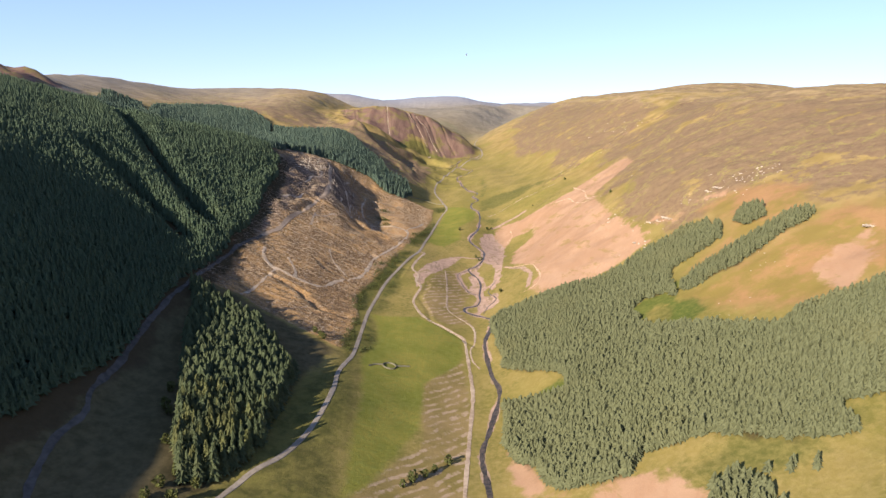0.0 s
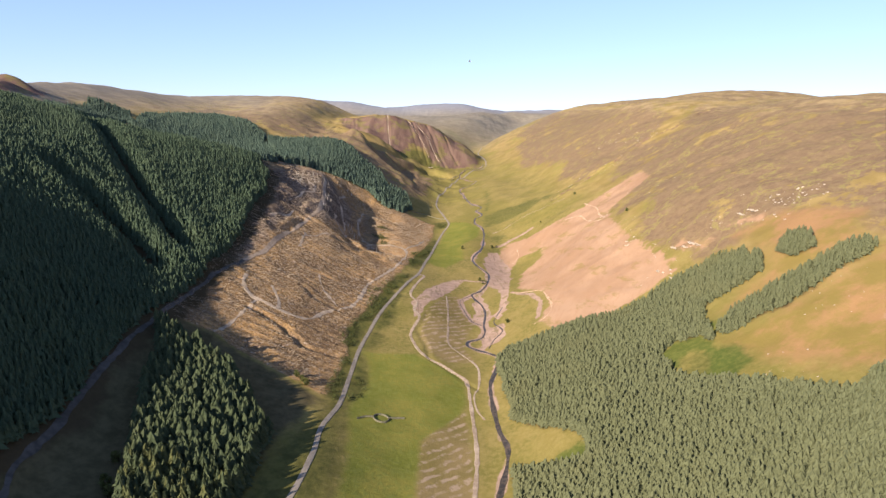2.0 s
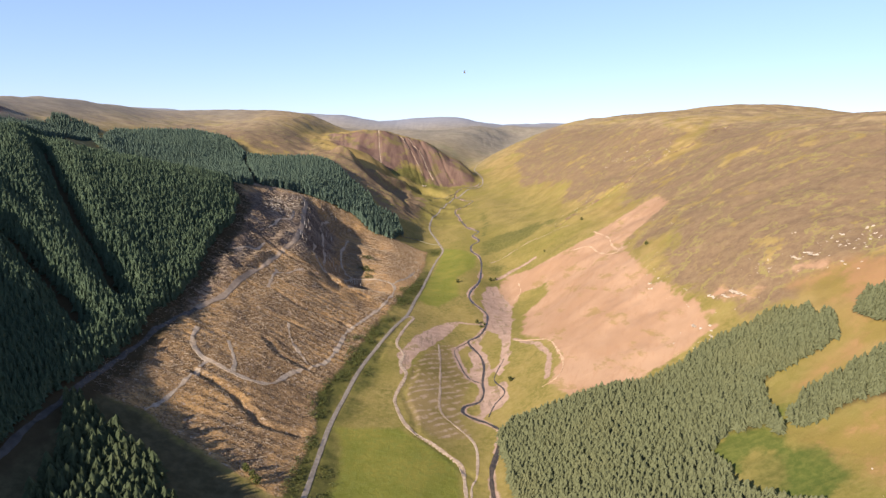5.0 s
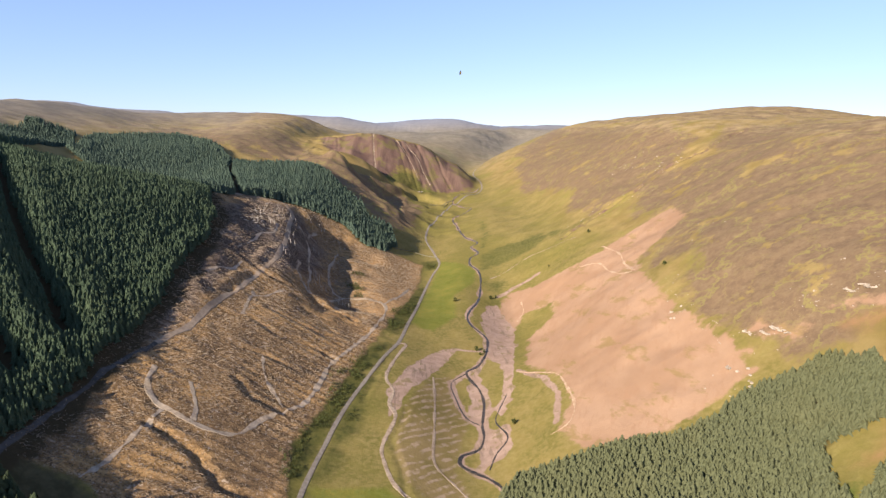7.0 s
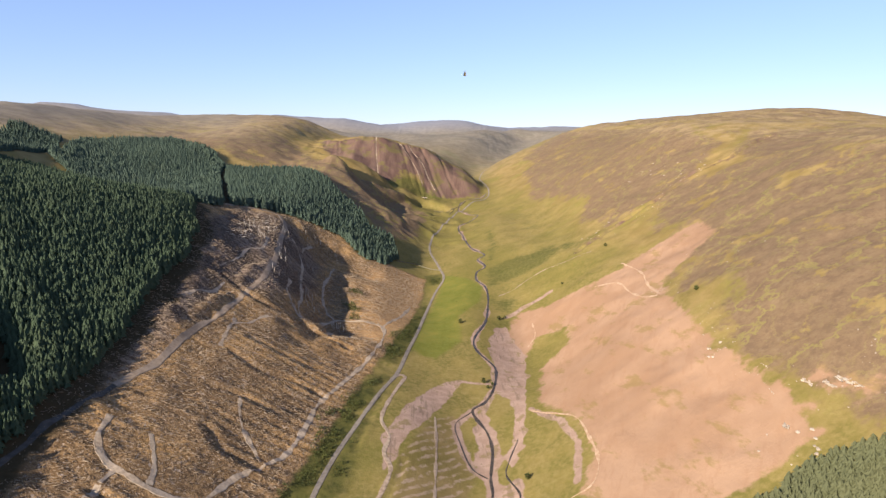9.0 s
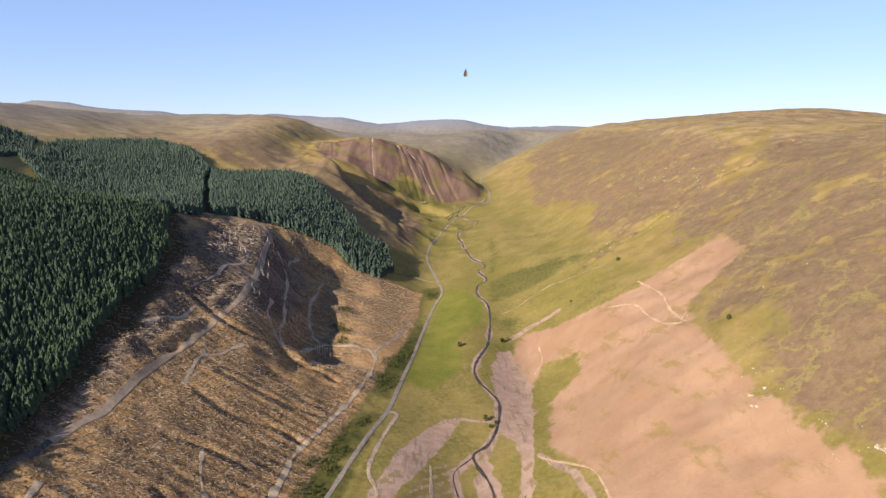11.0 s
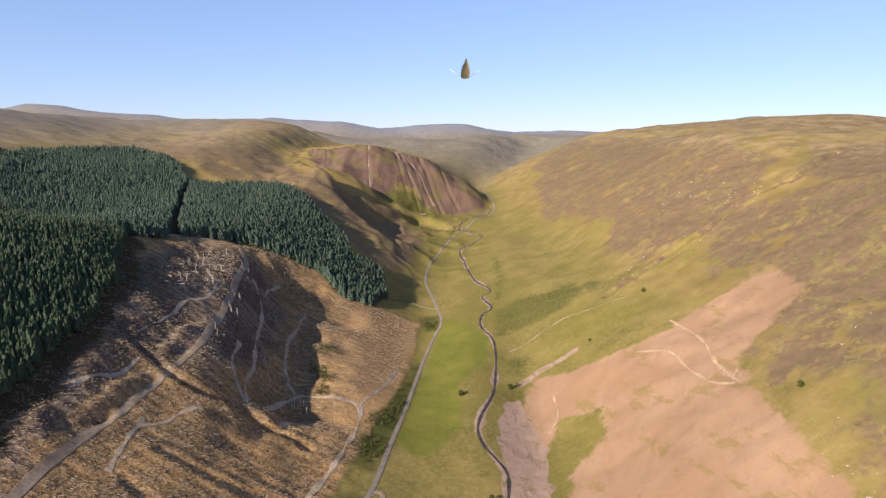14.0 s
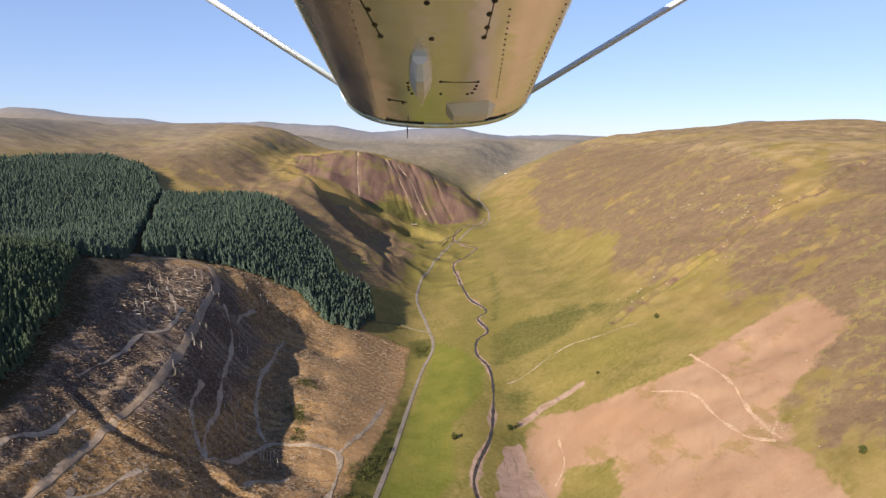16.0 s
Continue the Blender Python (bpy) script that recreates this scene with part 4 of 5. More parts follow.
def stand(name, places, tall, shapes, material, label, spread_h=0.12, width=1.0):
    """Many trees as one object: crowns and trunks."""
    x, y = places
    z = on_ground(x, y)
    high = tall * np.clip(1 + spread_h * rng.randn(len(x)), 0.55, 1.4) * (1 + 0.1 * grain(x, y, 60, 14))
    pick, turn, lean = rng.randint(len(shapes), size=len(x)), rng.rand(len(x)) * 6.283, 0.03 * rng.randn(len(x), 2)
    wide = width * (0.85 + 0.3 * rng.rand(len(x)))
    vs, fs, n = [], [], 0
    for k, (v, f) in enumerate(shapes):
        m = np.where(pick == k)[0]
        if not len(m):
            continue
        c, s = np.cos(turn[m])[:, None], np.sin(turn[m])[:, None]
        h, w = high[m][:, None], (high[m] * wide[m])[:, None]
        px = (v[None, :, 0] * c - v[None, :, 1] * s) * w + x[m][:, None] + lean[m, 0][:, None] * v[None, :, 2] * h
        py = (v[None, :, 0] * s + v[None, :, 1] * c) * w + y[m][:, None] + lean[m, 1][:, None] * v[None, :, 2] * h
        pz = v[None, :, 2] * h + z[m][:, None] - 0.2
        vs.append(np.stack([px, py, pz], 2).reshape(-1, 3))
        fs.append((f[None] + (np.arange(len(m)) * len(v))[:, None, None]).reshape(-1, 3) + n)
        n += len(m) * len(v)
    crown = sheet(name, np.vstack(vs), np.vstack(fs), material, smooth=False)
    return tagged(new(name, crown), label, "forest", kind="stuff")


def with_stem(shape, thick=0.012):
    """The same shape with a stem, so that a stand has trunks to its feet."""
    v, f = shape
    n = len(v)
    ring = [(thick * math.cos(a), thick * math.sin(a), h) for h in (0.0, 0.35) for a in (0, 2.1, 4.2)]
    tri = [(0, 1, 4), (0, 4, 3), (1, 2, 5), (1, 5, 4), (2, 0, 3), (2, 3, 5)]
    return np.vstack([v, ring]), np.vstack([f, np.array(tri) + n])


NEAR = [with_stem(conifer_shape(6, 5, 0.33, 20 + k, 0.68)) for k in range(5)]
FAR = [with_stem(conifer_shape(5, 4, 0.215, 40 + k, 0.75)) for k in range(5)]
RIDE = [(-296, 1215), (-330, 1300), (-365, 1400), (-400, 1480), (-422, 1565)]
RIDES = [(RIDE, 5.5)]
HILL_RIDES = [(WOOD_GULLY, 4.5), (LOW_GULLY, 4.5)]
stand("hill_spruces", scatter(HILL_WOOD, 3.25, rides=HILL_RIDES, turn=0.3), 12.6, FAR, SPRUCE, "dense dark green spruce plantation on the hillside", 0.10, 1.18)
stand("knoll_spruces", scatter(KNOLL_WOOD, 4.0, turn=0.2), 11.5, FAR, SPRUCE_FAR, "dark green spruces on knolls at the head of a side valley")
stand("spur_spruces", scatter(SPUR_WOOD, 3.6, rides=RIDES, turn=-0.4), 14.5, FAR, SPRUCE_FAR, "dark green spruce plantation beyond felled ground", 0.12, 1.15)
stand("young_spruces", scatter(EAST_WOOD, 2.6, holes=[GLADE], turn=0.15), 9.4, NEAR, SPRUCE_LIGHT, "grey-green young spruce plantation on the slope above the stream", 0.09, 1.14)
stand("belt_spruces", scatter(LONG_BELT, 2.5), 8.6, NEAR, SPRUCE_LIGHT, "narrow belt of grey-green spruces on the open hill")
stand("belt_spruces", scatter(SHORT_BELT, 2.5), 8.6, NEAR, SPRUCE_LIGHT, "short belt of grey-green spruces on the open hill")

# ---- single things ----
def part(name, bm, material, parent=None, label="", smooth=False):
    """A bmesh as one mesh object, under its thing or part."""
    me = bpy.data.meshes.new(name)
    bm.to_mesh(me)
    bm.free()
    me.materials.append(material)
    if smooth:
        me.polygons.foreach_set("use_smooth", np.ones(len(me.polygons), bool))
    ob = new(name, me)
    ob.parent = parent
    if label:
        ob["label"] = label
    return ob


def from_arrays(v, f):
    bm = bmesh.new()
    pts = [bm.verts.new(p) for p in v]
    for tri in f:
        bm.faces.new([pts[i] for i in tri])
    return bm


def tapered(bm, a, b, ra, rb, sides=6):
    """A tapered round stick from a to b."""
    a, b = Vector(a), Vector(b)
    m = Matrix.Translation((a + b) / 2) @ (b - a).to_track_quat("Z", "Y").to_matrix().to_4x4()
    bmesh.ops.create_cone(bm, cap_ends=True, segments=sides, radius1=ra, radius2=rb, depth=(b - a).length, matrix=m)
    return bm


def conifer(name, seed, tall, radius, material):
    """A conifer with a tapered trunk, limbs and whorls of branches. Stands at the origin."""
    thing = new(name)
    r = np.random.RandomState(seed)
    bm = tapered(bmesh.new(), (0, 0, -0.4), (0, 0, tall * 0.93), tall * 0.016, tall * 0.003, 6)
    for k in range(9):
        a, h = r.rand() * 6.28, tall * (0.12 + 0.07 * k)
        reach = tall * radius * (0.95 - h / tall) * 0.9
        tapered(bm, (0, 0, h), (reach * math.cos(a), reach * math.sin(a), h - 0.12 * reach), 0.05, 0.015, 3)
    part("trunk", bm, BARK, thing)
    v, f = conifer_shape(11, 6, radius, seed, 0.62)
    part("crown", from_arrays(v * tall, f), material, thing)
    return thing


def set_down(ob, x, y, turn=0.0, size=1.0, sink=0.0):
    """Stands a thing on the ground."""
    ob.matrix_basis = pose(x, y, float(on_ground(x, y)[0]) - sink, 0, 0, turn) @ Matrix.Diagonal((size, size, size, 1))
    return ob


def repeat(kinds, places, sizes, label, category, group, sink=0.0, labels=None):
    """The kinds of a thing, copied to the places."""
    used = set()
    for (x, y), s in zip(places, sizes):
        k = int(rng.randint(len(kinds)))
        src = kinds[k]
        if k in used:
            ob = copy_thing(src, src.matrix_basis)
        else:
            ob = src
            used.add(k)
        set_down(ob, float(x), float(y), float(rng.rand() * 360), float(s), sink)
        tagged(ob, labels[k] if labels else label, category, group)
    for k, src in enumerate(kinds):
        if k not in used:
            for o in (*src.children_recursive, src):
                bpy.data.objects.remove(o)


# the near clump, tree by tree
cx, cy = scatter(CLUMP, 3.9, turn=0.5, edge=-1.0)
front = cy < np.sort(cy)[290]
stand("clump_conifers", (cx[~front], cy[~front]), 16.5, NEAR, CLUMP_NEEDLES, "dark green spruces at the far side of the clump")
cx, cy = cx[front], cy[front]
kinds = [conifer("conifer_tree", 100 + k, 16.0, 0.225, CLUMP_NEEDLES if k < 4 else LARCH) for k in range(6)]
names = ["tall dark green spruce in the clump beside the valley road"] * 4 + ["yellow-green larch in the clump beside the valley road"] * 2
repeat(kinds, list(zip(cx, cy)), np.clip(1.14 + 0.16 * rng.randn(len(cx)), 0.75, 1.5), "", "tree", "trees of the near clump", labels=names)


def leafy_tree(name, seed, tall, material):
    """A broad-leaved tree: a forked trunk with limbs under an uneven crown of leaf clumps."""
    thing = new(name)
    r = np.random.RandomState(seed)
    bm = tapered(bmesh.new(), (0, 0, -0.3), (0, 0, tall * 0.45), tall * 0.03, tall * 0.018, 6)
    for k in range(5):
        a = k * 1.3 + r.rand()
        tapered(bm, (0, 0, tall * (0.25 + 0.04 * k)), (tall * 0.22 * math.cos(a), tall * 0.22 * math.sin(a), tall * (0.55 + 0.06 * k)), tall * 0.013, tall * 0.004, 4)
    part("trunk", bm, BARK, thing)
    v, f = leafy_shape(seed, 90)
    part("crown", from_arrays(v * tall, f), material, thing)
    return thing


bushy = [leafy_tree("broadleaf_tree", 200 + k, 7.5, BUSH) for k in range(4)]
spots = [(-159, 293), (-160, 314), (-156, 328), (-150, 337), (-149, 304), (-143, 322), (-163, 302), (-152, 286), (-140, 336), (-133, 338), (-191, 395), (-198, 420), (-186, 388), (-156, 347), (-172, 352), (-124, 352), (-118, 566),
         (-124, 572), (-114, 562), (-20, 365), (-12, 372), (-6, 380), (-26, 358), (4, 392)]
repeat(bushy, spots, 0.75 + 0.5 * rng.rand(len(spots)), "rounded yellow-green broadleaf tree at the edge of the clump", "tree", "broadleaf trees by the clump")
lone = [(50, 928), (54, 917), (59, 924), (73, 759), (240, 889), (30, 1083), (177, 449), (231, 1181), (88, 1115), (80, 1108), (167, 1147)]
small = [leafy_tree("bush", 220 + k, 4.5, BUSH) for k in range(3)]
repeat(small, lone, 0.7 + 0.7 * rng.rand(len(lone)), "dark green thorn bush on the open valley floor", "bush", "lone bushes")

gx, gy = scatter([(126, 254), (131, 277), (145, 285), (155, 271), (154, 251)], 3.4)
stand("spruce_group", (np.append(gx, [160, 168, 170, 177, 179]), np.append(gy, [276, 270, 273, 265, 268])), 9.0, NEAR, SPRUCE_LIGHT, "small group of young spruces on open pasture")

# scrub along the road and on the felled slope, too dense to count
LEAFY = [leafy_shape(300 + k, 12) for k in range(5)]
SCRUB_SHADE = [(-112, 1040), (-92, 1050), (-96, 1120), (-108, 1130)]
sx, sy = [np.concatenate(v) for v in zip(*[scatter(r, 2.7, 0.5) for r in SCRUBS + [SCRUB_SHADE]])]
clear = (near_line(sx, sy, VALLEY_ROAD) > 4.0) & (near_line(sx, sy, LOWER_ROAD) > 4.0) & (grain(sx, sy, 18, 31) > -0.1)
stand("scrub", (sx[clear], sy[clear]), 2.6, LEAFY, BUSH, "low dark green scrub and young birches along the road", 0.35, 1.5)
tx, ty = scatter([(-30, 640), (40, 640), (60, 1000), (90, 1300), (90, 1700), (-30, 1700), (-30, 1000)], 11, 0.6)
dry = (near_line(tx, ty, STREAM) > 4) & (grain(tx, ty, 45, 32) > 0.1) & (near_line(tx, ty, VALLEY_ROAD) > 4)
stand("rushes", (tx[dry], ty[dry]), 0.9, LEAFY, BUSH, "tufts of dark green rushes on the valley floor", 0.4, 1.8)


# ---- felled slope: brash, logs, stumps and dead trunks ----
def sticks(name, x, y, length, thick, turn, tilt, material, label, category):
    """Many three-sided sticks as one object, each lying at its own angle."""
    n = len(x)
    z = on_ground(x, y)
    d = np.stack([np.cos(turn) * np.cos(tilt), np.sin(turn) * np.cos(tilt), np.sin(tilt)], 1)
    s = np.stack([-np.sin(turn), np.cos(turn), np.zeros(n)], 1)
    u = np.cross(d, s)
    c = np.stack([x, y, z + thick * 0.6 + 0.5 * length * np.abs(np.sin(tilt)) * 0.9], 1)
    v = []
    for e in (-0.5, 0.5):
        for k in range(3):
            a = 2.094 * k
            v.append(c + d * (e * length)[:, None] + (s * math.cos(a) + u * math.sin(a)) * (thick * (1.0 if e < 0 else 0.75))[:, None])
    v = np.stack(v, 1).reshape(-1, 3)
    tri = np.array([(0, 1, 4), (0, 4, 3), (1, 2, 5), (1, 5, 4), (2, 0, 3), (2, 3, 5), (0, 2, 1), (3, 4, 5)])
    f = (tri[None] + (np.arange(n) * 6)[:, None, None]).reshape(-1, 3)
    return tagged(new(name, sheet(name, v, f, material, smooth=False)), label, category, kind="stuff")


bx, by = scatter(FELLED, 1.9, 0.5, edge=4.0)
rows = felled_rows(bx, by)
roads_off = np.minimum.reduce([near_line(bx, by, HAUL_ROAD) - 4.5, near_line(bx, by, LOWER_ROAD) - 3.5] + [near_line(bx, by, t) - 2.5 for t in SKID_TRAILS])
keep = (rows + 0.8 * rng.randn(len(bx)) > -0.1) & (roads_off > 0) & (by > 330) & (grain(bx, by, 50, 33) > -0.45)
bx, by = bx[keep], by[keep]
n = len(bx)
sticks("brash", bx, by, 1.4 + 3.6 * rng.rand(n) ** 2, 0.12 + 0.19 * rng.rand(n), -0.10 + 0.55 * rng.randn(n), 0.12 * rng.randn(n), WOOD, "brash and offcuts lying in rows on felled ground", "brash")
# heaps of twigs and needles along the rows
hx, hy = scatter(FELLED, 3.4, 0.5, edge=3.0)
off = np.minimum.reduce([near_line(hx, hy, HAUL_ROAD) - 5.0, near_line(hx, hy, LOWER_ROAD) - 4.0] + [near_line(hx, hy, t) - 3.0 for t in SKID_TRAILS])
keep = (felled_rows(hx, hy) + 0.7 * rng.randn(len(hx)) > 0.1) & (off > 0) & (depth_in(hx, hy, BARE) < -4)
stand("brash_heaps", (hx[keep], hy[keep]), 1.0, [leafy_shape(330 + k, 7) for k in range(4)], HEAP, "low heaps of brown twigs along the felled rows", 0.4, 2.4)
px, py = scatter(FELLED, 4.4, 0.35, edge=3.0)
keep = (near_line(px, py, HAUL_ROAD) > 4.5) & (near_line(px, py, LOWER_ROAD) > 3.5) & (py > 330) & (rng.rand(len(px)) > 0.55)
px, py = px[keep], py[keep]
sticks("tree_stumps", px, py, np.full(len(px), 0.8), 0.22 + 0.20 * rng.rand(len(px)), rng.rand(len(px)) * 6.28, np.full(len(px), 1.45), WOOD, "pale cut stumps on felled ground", "stump")


def snag(seed):
    """A bare dead trunk, left standing, with a few stubs."""
    r = np.random.RandomState(seed)
    thing = new("dead_tree")
    lean = 0.25 * r.randn(2)
    tapered(bm := bmesh.new(), (0, 0, -0.3), (lean[0], lean[1], 8.0), 0.42, 0.20, 6)
    for k in range(4):
        a, h = r.rand() * 6.28, 2.0 + 1.1 * k
        tapered(bm, (0, 0, h), (0.7 * math.cos(a), 0.7 * math.sin(a), h + 0.2), 0.06, 0.02, 3)
    part("trunk", bm, DEAD, thing)
    return thing


def fallen(seed):
    """A trimmed log lying on the ground."""
    r = np.random.RandomState(seed)
    thing = new("log")
    tapered(bm := bmesh.new(), (-3.2, 0, 0.22), (3.2, 0.2 * r.randn(), 0.2), 0.30, 0.20, 8)
    part("stem", bm, DEAD, thing)
    return thing


base = [(-254, 1157), (-247, 1174), (-236, 1178), (-203, 1137), (-193, 1098), (-187, 1044), (-197, 1263), (-185, 1273), (-117, 1027), (-147, 1040), (-156, 1059), (-119, 1026), (-252, 1149), (-258, 1187), (-229, 1134), (-244, 1107), (-240, 1228),
        (-172, 1154), (-156, 1074), (-144, 1051), (-150, 1047), (-115, 1030), (-217, 1211), (-110, 1022)]
spots = [(x + dx, y + dy) for x, y in base for dx, dy in ((0, 0), (4.5, 3.0), (-3.5, 5.0))]
repeat([snag(400 + k) for k in range(5)], spots, 0.45 + 0.55 * rng.rand(len(spots)), "bleached dead trunk standing on felled ground", "dead tree", "dead trunks on the felled slope")
lx, ly = scatter([(-262, 1080), (-215, 1090), (-225, 1225), (-262, 1240)], 9, 0.5)
repeat([fallen(420 + k) for k in range(3)], list(zip(lx, ly)), 0.7 + 0.6 * rng.rand(len(lx)), "bleached grey log lying on felled ground", "log", "logs on the felled crest")


# ---- rocks ----
def boulder(name, seed, flat=0.6):
    r = np.random.RandomState(seed)
    bm = bmesh.new()
    bmesh.ops.create_icosphere(bm, subdivisions=2, radius=1.0)
    cut = [(Vector(r.randn(3)).normalized(), 0.55 + 0.3 * r.rand()) for _ in range(9)]
    for p in bm.verts:
        for nrm, d in cut:
            over = p.co.dot(nrm) - d
            if over > 0:
                p.co -= nrm * over * 0.9
        p.co.z *= flat
        p.co *= 1 + 0.05 * r.randn()
    return part(name, bm, ROCK)


stones = [boulder("boulder", 500 + k) for k in range(5)]
spots, sizes = [], []
for (ax, ay), reach, count, big in (((318, 650), 24, 60, 1.25), ((286, 679), 16, 16, 0.6), ((248, 693), 16, 10, 0.5), ((255, 677), 14, 12, 0.5), ((212, 669), 10, 10, 1.3), ((216, 788), 9, 10, 1.2), ((275, 696), 9, 14, 0.8), ((362, 1411), 26, 18, 1.6),
                                    ((389, 1313), 34, 22, 1.6), ((289, 1259), 40, 26, 1.3), ((235, 1233), 26, 14, 1.2), ((213, 445), 16, 14, 0.6), ((271, 494), 22, 18, 0.7), ((294, 951), 60, 10, 0.9)):
    for _ in range(count):
        spots.append((ax + reach * rng.randn() * 0.6, ay + reach * rng.randn() * 0.8))
        sizes.append(big * (0.45 + 0.9 * rng.rand() ** 2))
for _ in range(70):
    k = rng.randint(1, len(HILL_BURN) - 1)
    f = rng.rand()
    spots.append((HILL_BURN[k][0] * (1 - f) + HILL_BURN[k + 1][0] * f + 5 * rng.randn(), HILL_BURN[k][1] * (1 - f) + HILL_BURN[k + 1][1] * f + 5 * rng.randn()))
    sizes.append(0.5 + 0.9 * rng.rand() ** 2)
for _ in range(46):
    f = rng.rand()
    spots.append((232 - 10 * math.sin(3.14 * f) + 5 * rng.randn(), 690 + 170 * f + 4 * rng.randn()))
    sizes.append(0.35 + 0.55 * rng.rand() ** 2)
for _ in range(26):
    spots.append((229 + 7 * rng.randn(), 948 + 6 * rng.randn()))
    sizes.append(0.35 + 0.5 * rng.rand())
repeat(stones, spots, sizes, "pale grey weathered boulder on the open hillside", "boulder", "boulders on the hillside", sink=0.15)


def outcrop(name, seed, wide, deep, high):
    """Bare rock that breaks the slope: broken slabs in one mesh."""
    r = np.random.RandomState(seed)
    bm = bmesh.new()
    for _ in range(16):
        m = pose(wide * (r.rand() - 0.5), deep * (r.rand() - 0.5), high * 0.3 * r.rand(), 12 * r.randn(), 12 * r.randn(), 25 * r.randn())
        got = bmesh.ops.create_cube(bm, size=1.0, matrix=m @ Matrix.Diagonal((wide * (0.15 + 0.2 * r.rand()), deep * (0.12 + 0.15 * r.rand()), high * (0.6 + 0.6 * r.rand()), 1)))
        for p in got["verts"]:
            p.co += Vector(r.randn(3)) * 0.06 * wide * 0.3
    return part(name, bm, ROCK)


for k, (x, y, wide, deep, turn) in enumerate(((-47, 1917, 17, 8, 20), (320, 458, 12, 6, 30), (216, 684, 8, 4, 60), (296, 664, 17, 5, 115), (289, 672, 10, 4, 120), (250, 682, 15, 5, 110), (243, 690, 9, 4, 100), (237, 703, 11, 4, 95))):
    ob = outcrop("rock_outcrop", 520 + k, wide, deep, 1.0)
    tagged(set_down(ob, x, y, turn, 1.0, 0.3), "pale broken rock outcrop on the hillside", "rock", "rock outcrops")


# ---- walls, fold, farm ----
def drystone(line, name, label, closed=False, high=1.3, wide=0.8):
    """A dry-stone wall on the ground with an uneven top."""
    c = curved(line + line[:1] if closed else line, 1.2)
    t = np.gradient(c, axis=0)
    t /= np.hypot(t[:, 0], t[:, 1])[:, None] + 1e-9
    side = np.stack([t[:, 1], -t[:, 0]], 1)
    rows = []
    for k, up in ((-0.6, -0.3), (-0.5, high * 0.55), (-0.3, high), (0.3, high), (0.5, high * 0.55), (0.6, -0.3)):
        p = c + side * (k * wide * (1 + 0.2 * rng.randn(len(c), 1)))
        rows.append(np.column_stack([p, on_ground(p[:, 0], p[:, 1]) + up * (1 + (0.18 * rng.rand(len(c)) if up > 0 else 0))]))
    v = np.stack(rows, 1).reshape(-1, 3)
    i = (np.arange(len(c) - 1)[:, None] * 6 + np.arange(5)[None]).ravel()
    return tagged(new(name, sheet(name, v, np.stack([i, i + 6, i + 7, i + 1], 1), DRYSTONE, smooth=False)), label, "wall")


ring = [(-49 + 6.0 * math.cos(a), 534 + 6.0 * math.sin(a)) for a in np.linspace(0, 6.283, 17)[:-1]]
drystone(ring, "sheepfold", "round dry-stone sheepfold in the green meadow", True)
drystone([(-67, 526), (-61, 532), (-55, 534)], "stone_wall", "low dry-stone wing wall beside a sheepfold")
drystone([(-43, 536), (-39, 538), (-31, 541)], "stone_wall", "low dry-stone wing wall beside a sheepfold")
drystone([(-71, 1344), (-39, 1379), (-7, 1373), (6, 1356)], "stone_wall", "dry-stone field wall across the valley floor below the wood")
drystone([(-17, 1840), (10, 1856), (29, 1869), (48, 1890), (60, 1915)], "stone_wall", "pale dry-stone wall by the stream crossing")
drystone([(17, 1806), (24, 1832), (29, 1869)], "stone_wall", "pale dry-stone wall by the stream crossing")


def farmhouse(x, y, turn, long_side, deep, high):
    """A small whitewashed farmhouse with a slate roof, seen far off."""
    thing = new("farmhouse")
    bmesh.ops.create_cube(bm := bmesh.new(), size=1.0, matrix=pose(0, 0, high / 2 - 0.5) @ Matrix.Diagonal((long_side, deep, high + 1, 1)))
    wall = part("wall", bm, WHITE_WALL, thing)
    bm = bmesh.new()
    e = deep / 2 + 0.4
    v = [bm.verts.new(p) for p in ((-long_side / 2 - 0.3, -e, high - 0.1), (long_side / 2 + 0.3, -e, high - 0.1), (long_side / 2 + 0.3, e, high - 0.1), (-long_side / 2 - 0.3, e, high - 0.1), (-long_side / 2 - 0.3, 0, high + deep * 0.42), (long_side / 2 + 0.3, 0, high + deep * 0.42))]
    for f in ((0, 1, 5, 4), (2, 3, 4, 5), (0, 4, 3), (1, 2, 5), (3, 2, 1, 0)):
        bm.faces.new([v[i] for i in f])
    roof = part("roof", bm, SLATE, thing, "dark slate roof")
    bmesh.ops.create_cube(bm := bmesh.new(), size=1.0, matrix=pose(long_side * 0.42, 0, high + deep * 0.42 + 0.4) @ Matrix.Diagonal((0.9, 0.7, 1.8, 1)))
    part("chimney", bm, WHITE_WALL, roof)
    return tagged(set_down(thing, x, y, turn), "small whitewashed farmhouse with a slate roof", "house", "far farm buildings")


farmhouse(258, 2960, 20, 13, 7, 4.6)
farmhouse(276, 2972, 100, 10, 6, 4.2)

# worn lines on the bare soil
for trail in ([(228, 1087), (233, 1046), (232, 1015), (227, 985), (225, 952), (225, 937)], [(191, 1067), (210, 1032), (212, 985), (214, 957), (222, 937)], [(120, 1086), (119, 1053), (108, 1031)], [(88, 862), (117, 819), (121, 774), (120, 741), (111, 718), (96, 714)]):
    ribbon("eroded_path", trail, 1.2, SOIL_PATH, "pale eroded path over bare soil", "path", 0.2, 0.8, 0.0)

ribbon("eroded_path", [(86, 1188), (108, 1201), (134, 1218), (161, 1221), (190, 1203), (215, 1192)], 1.0, STONY, "faint grassed-over path along the foot of the hill", "path", 0.12, 0.9, 0.0)

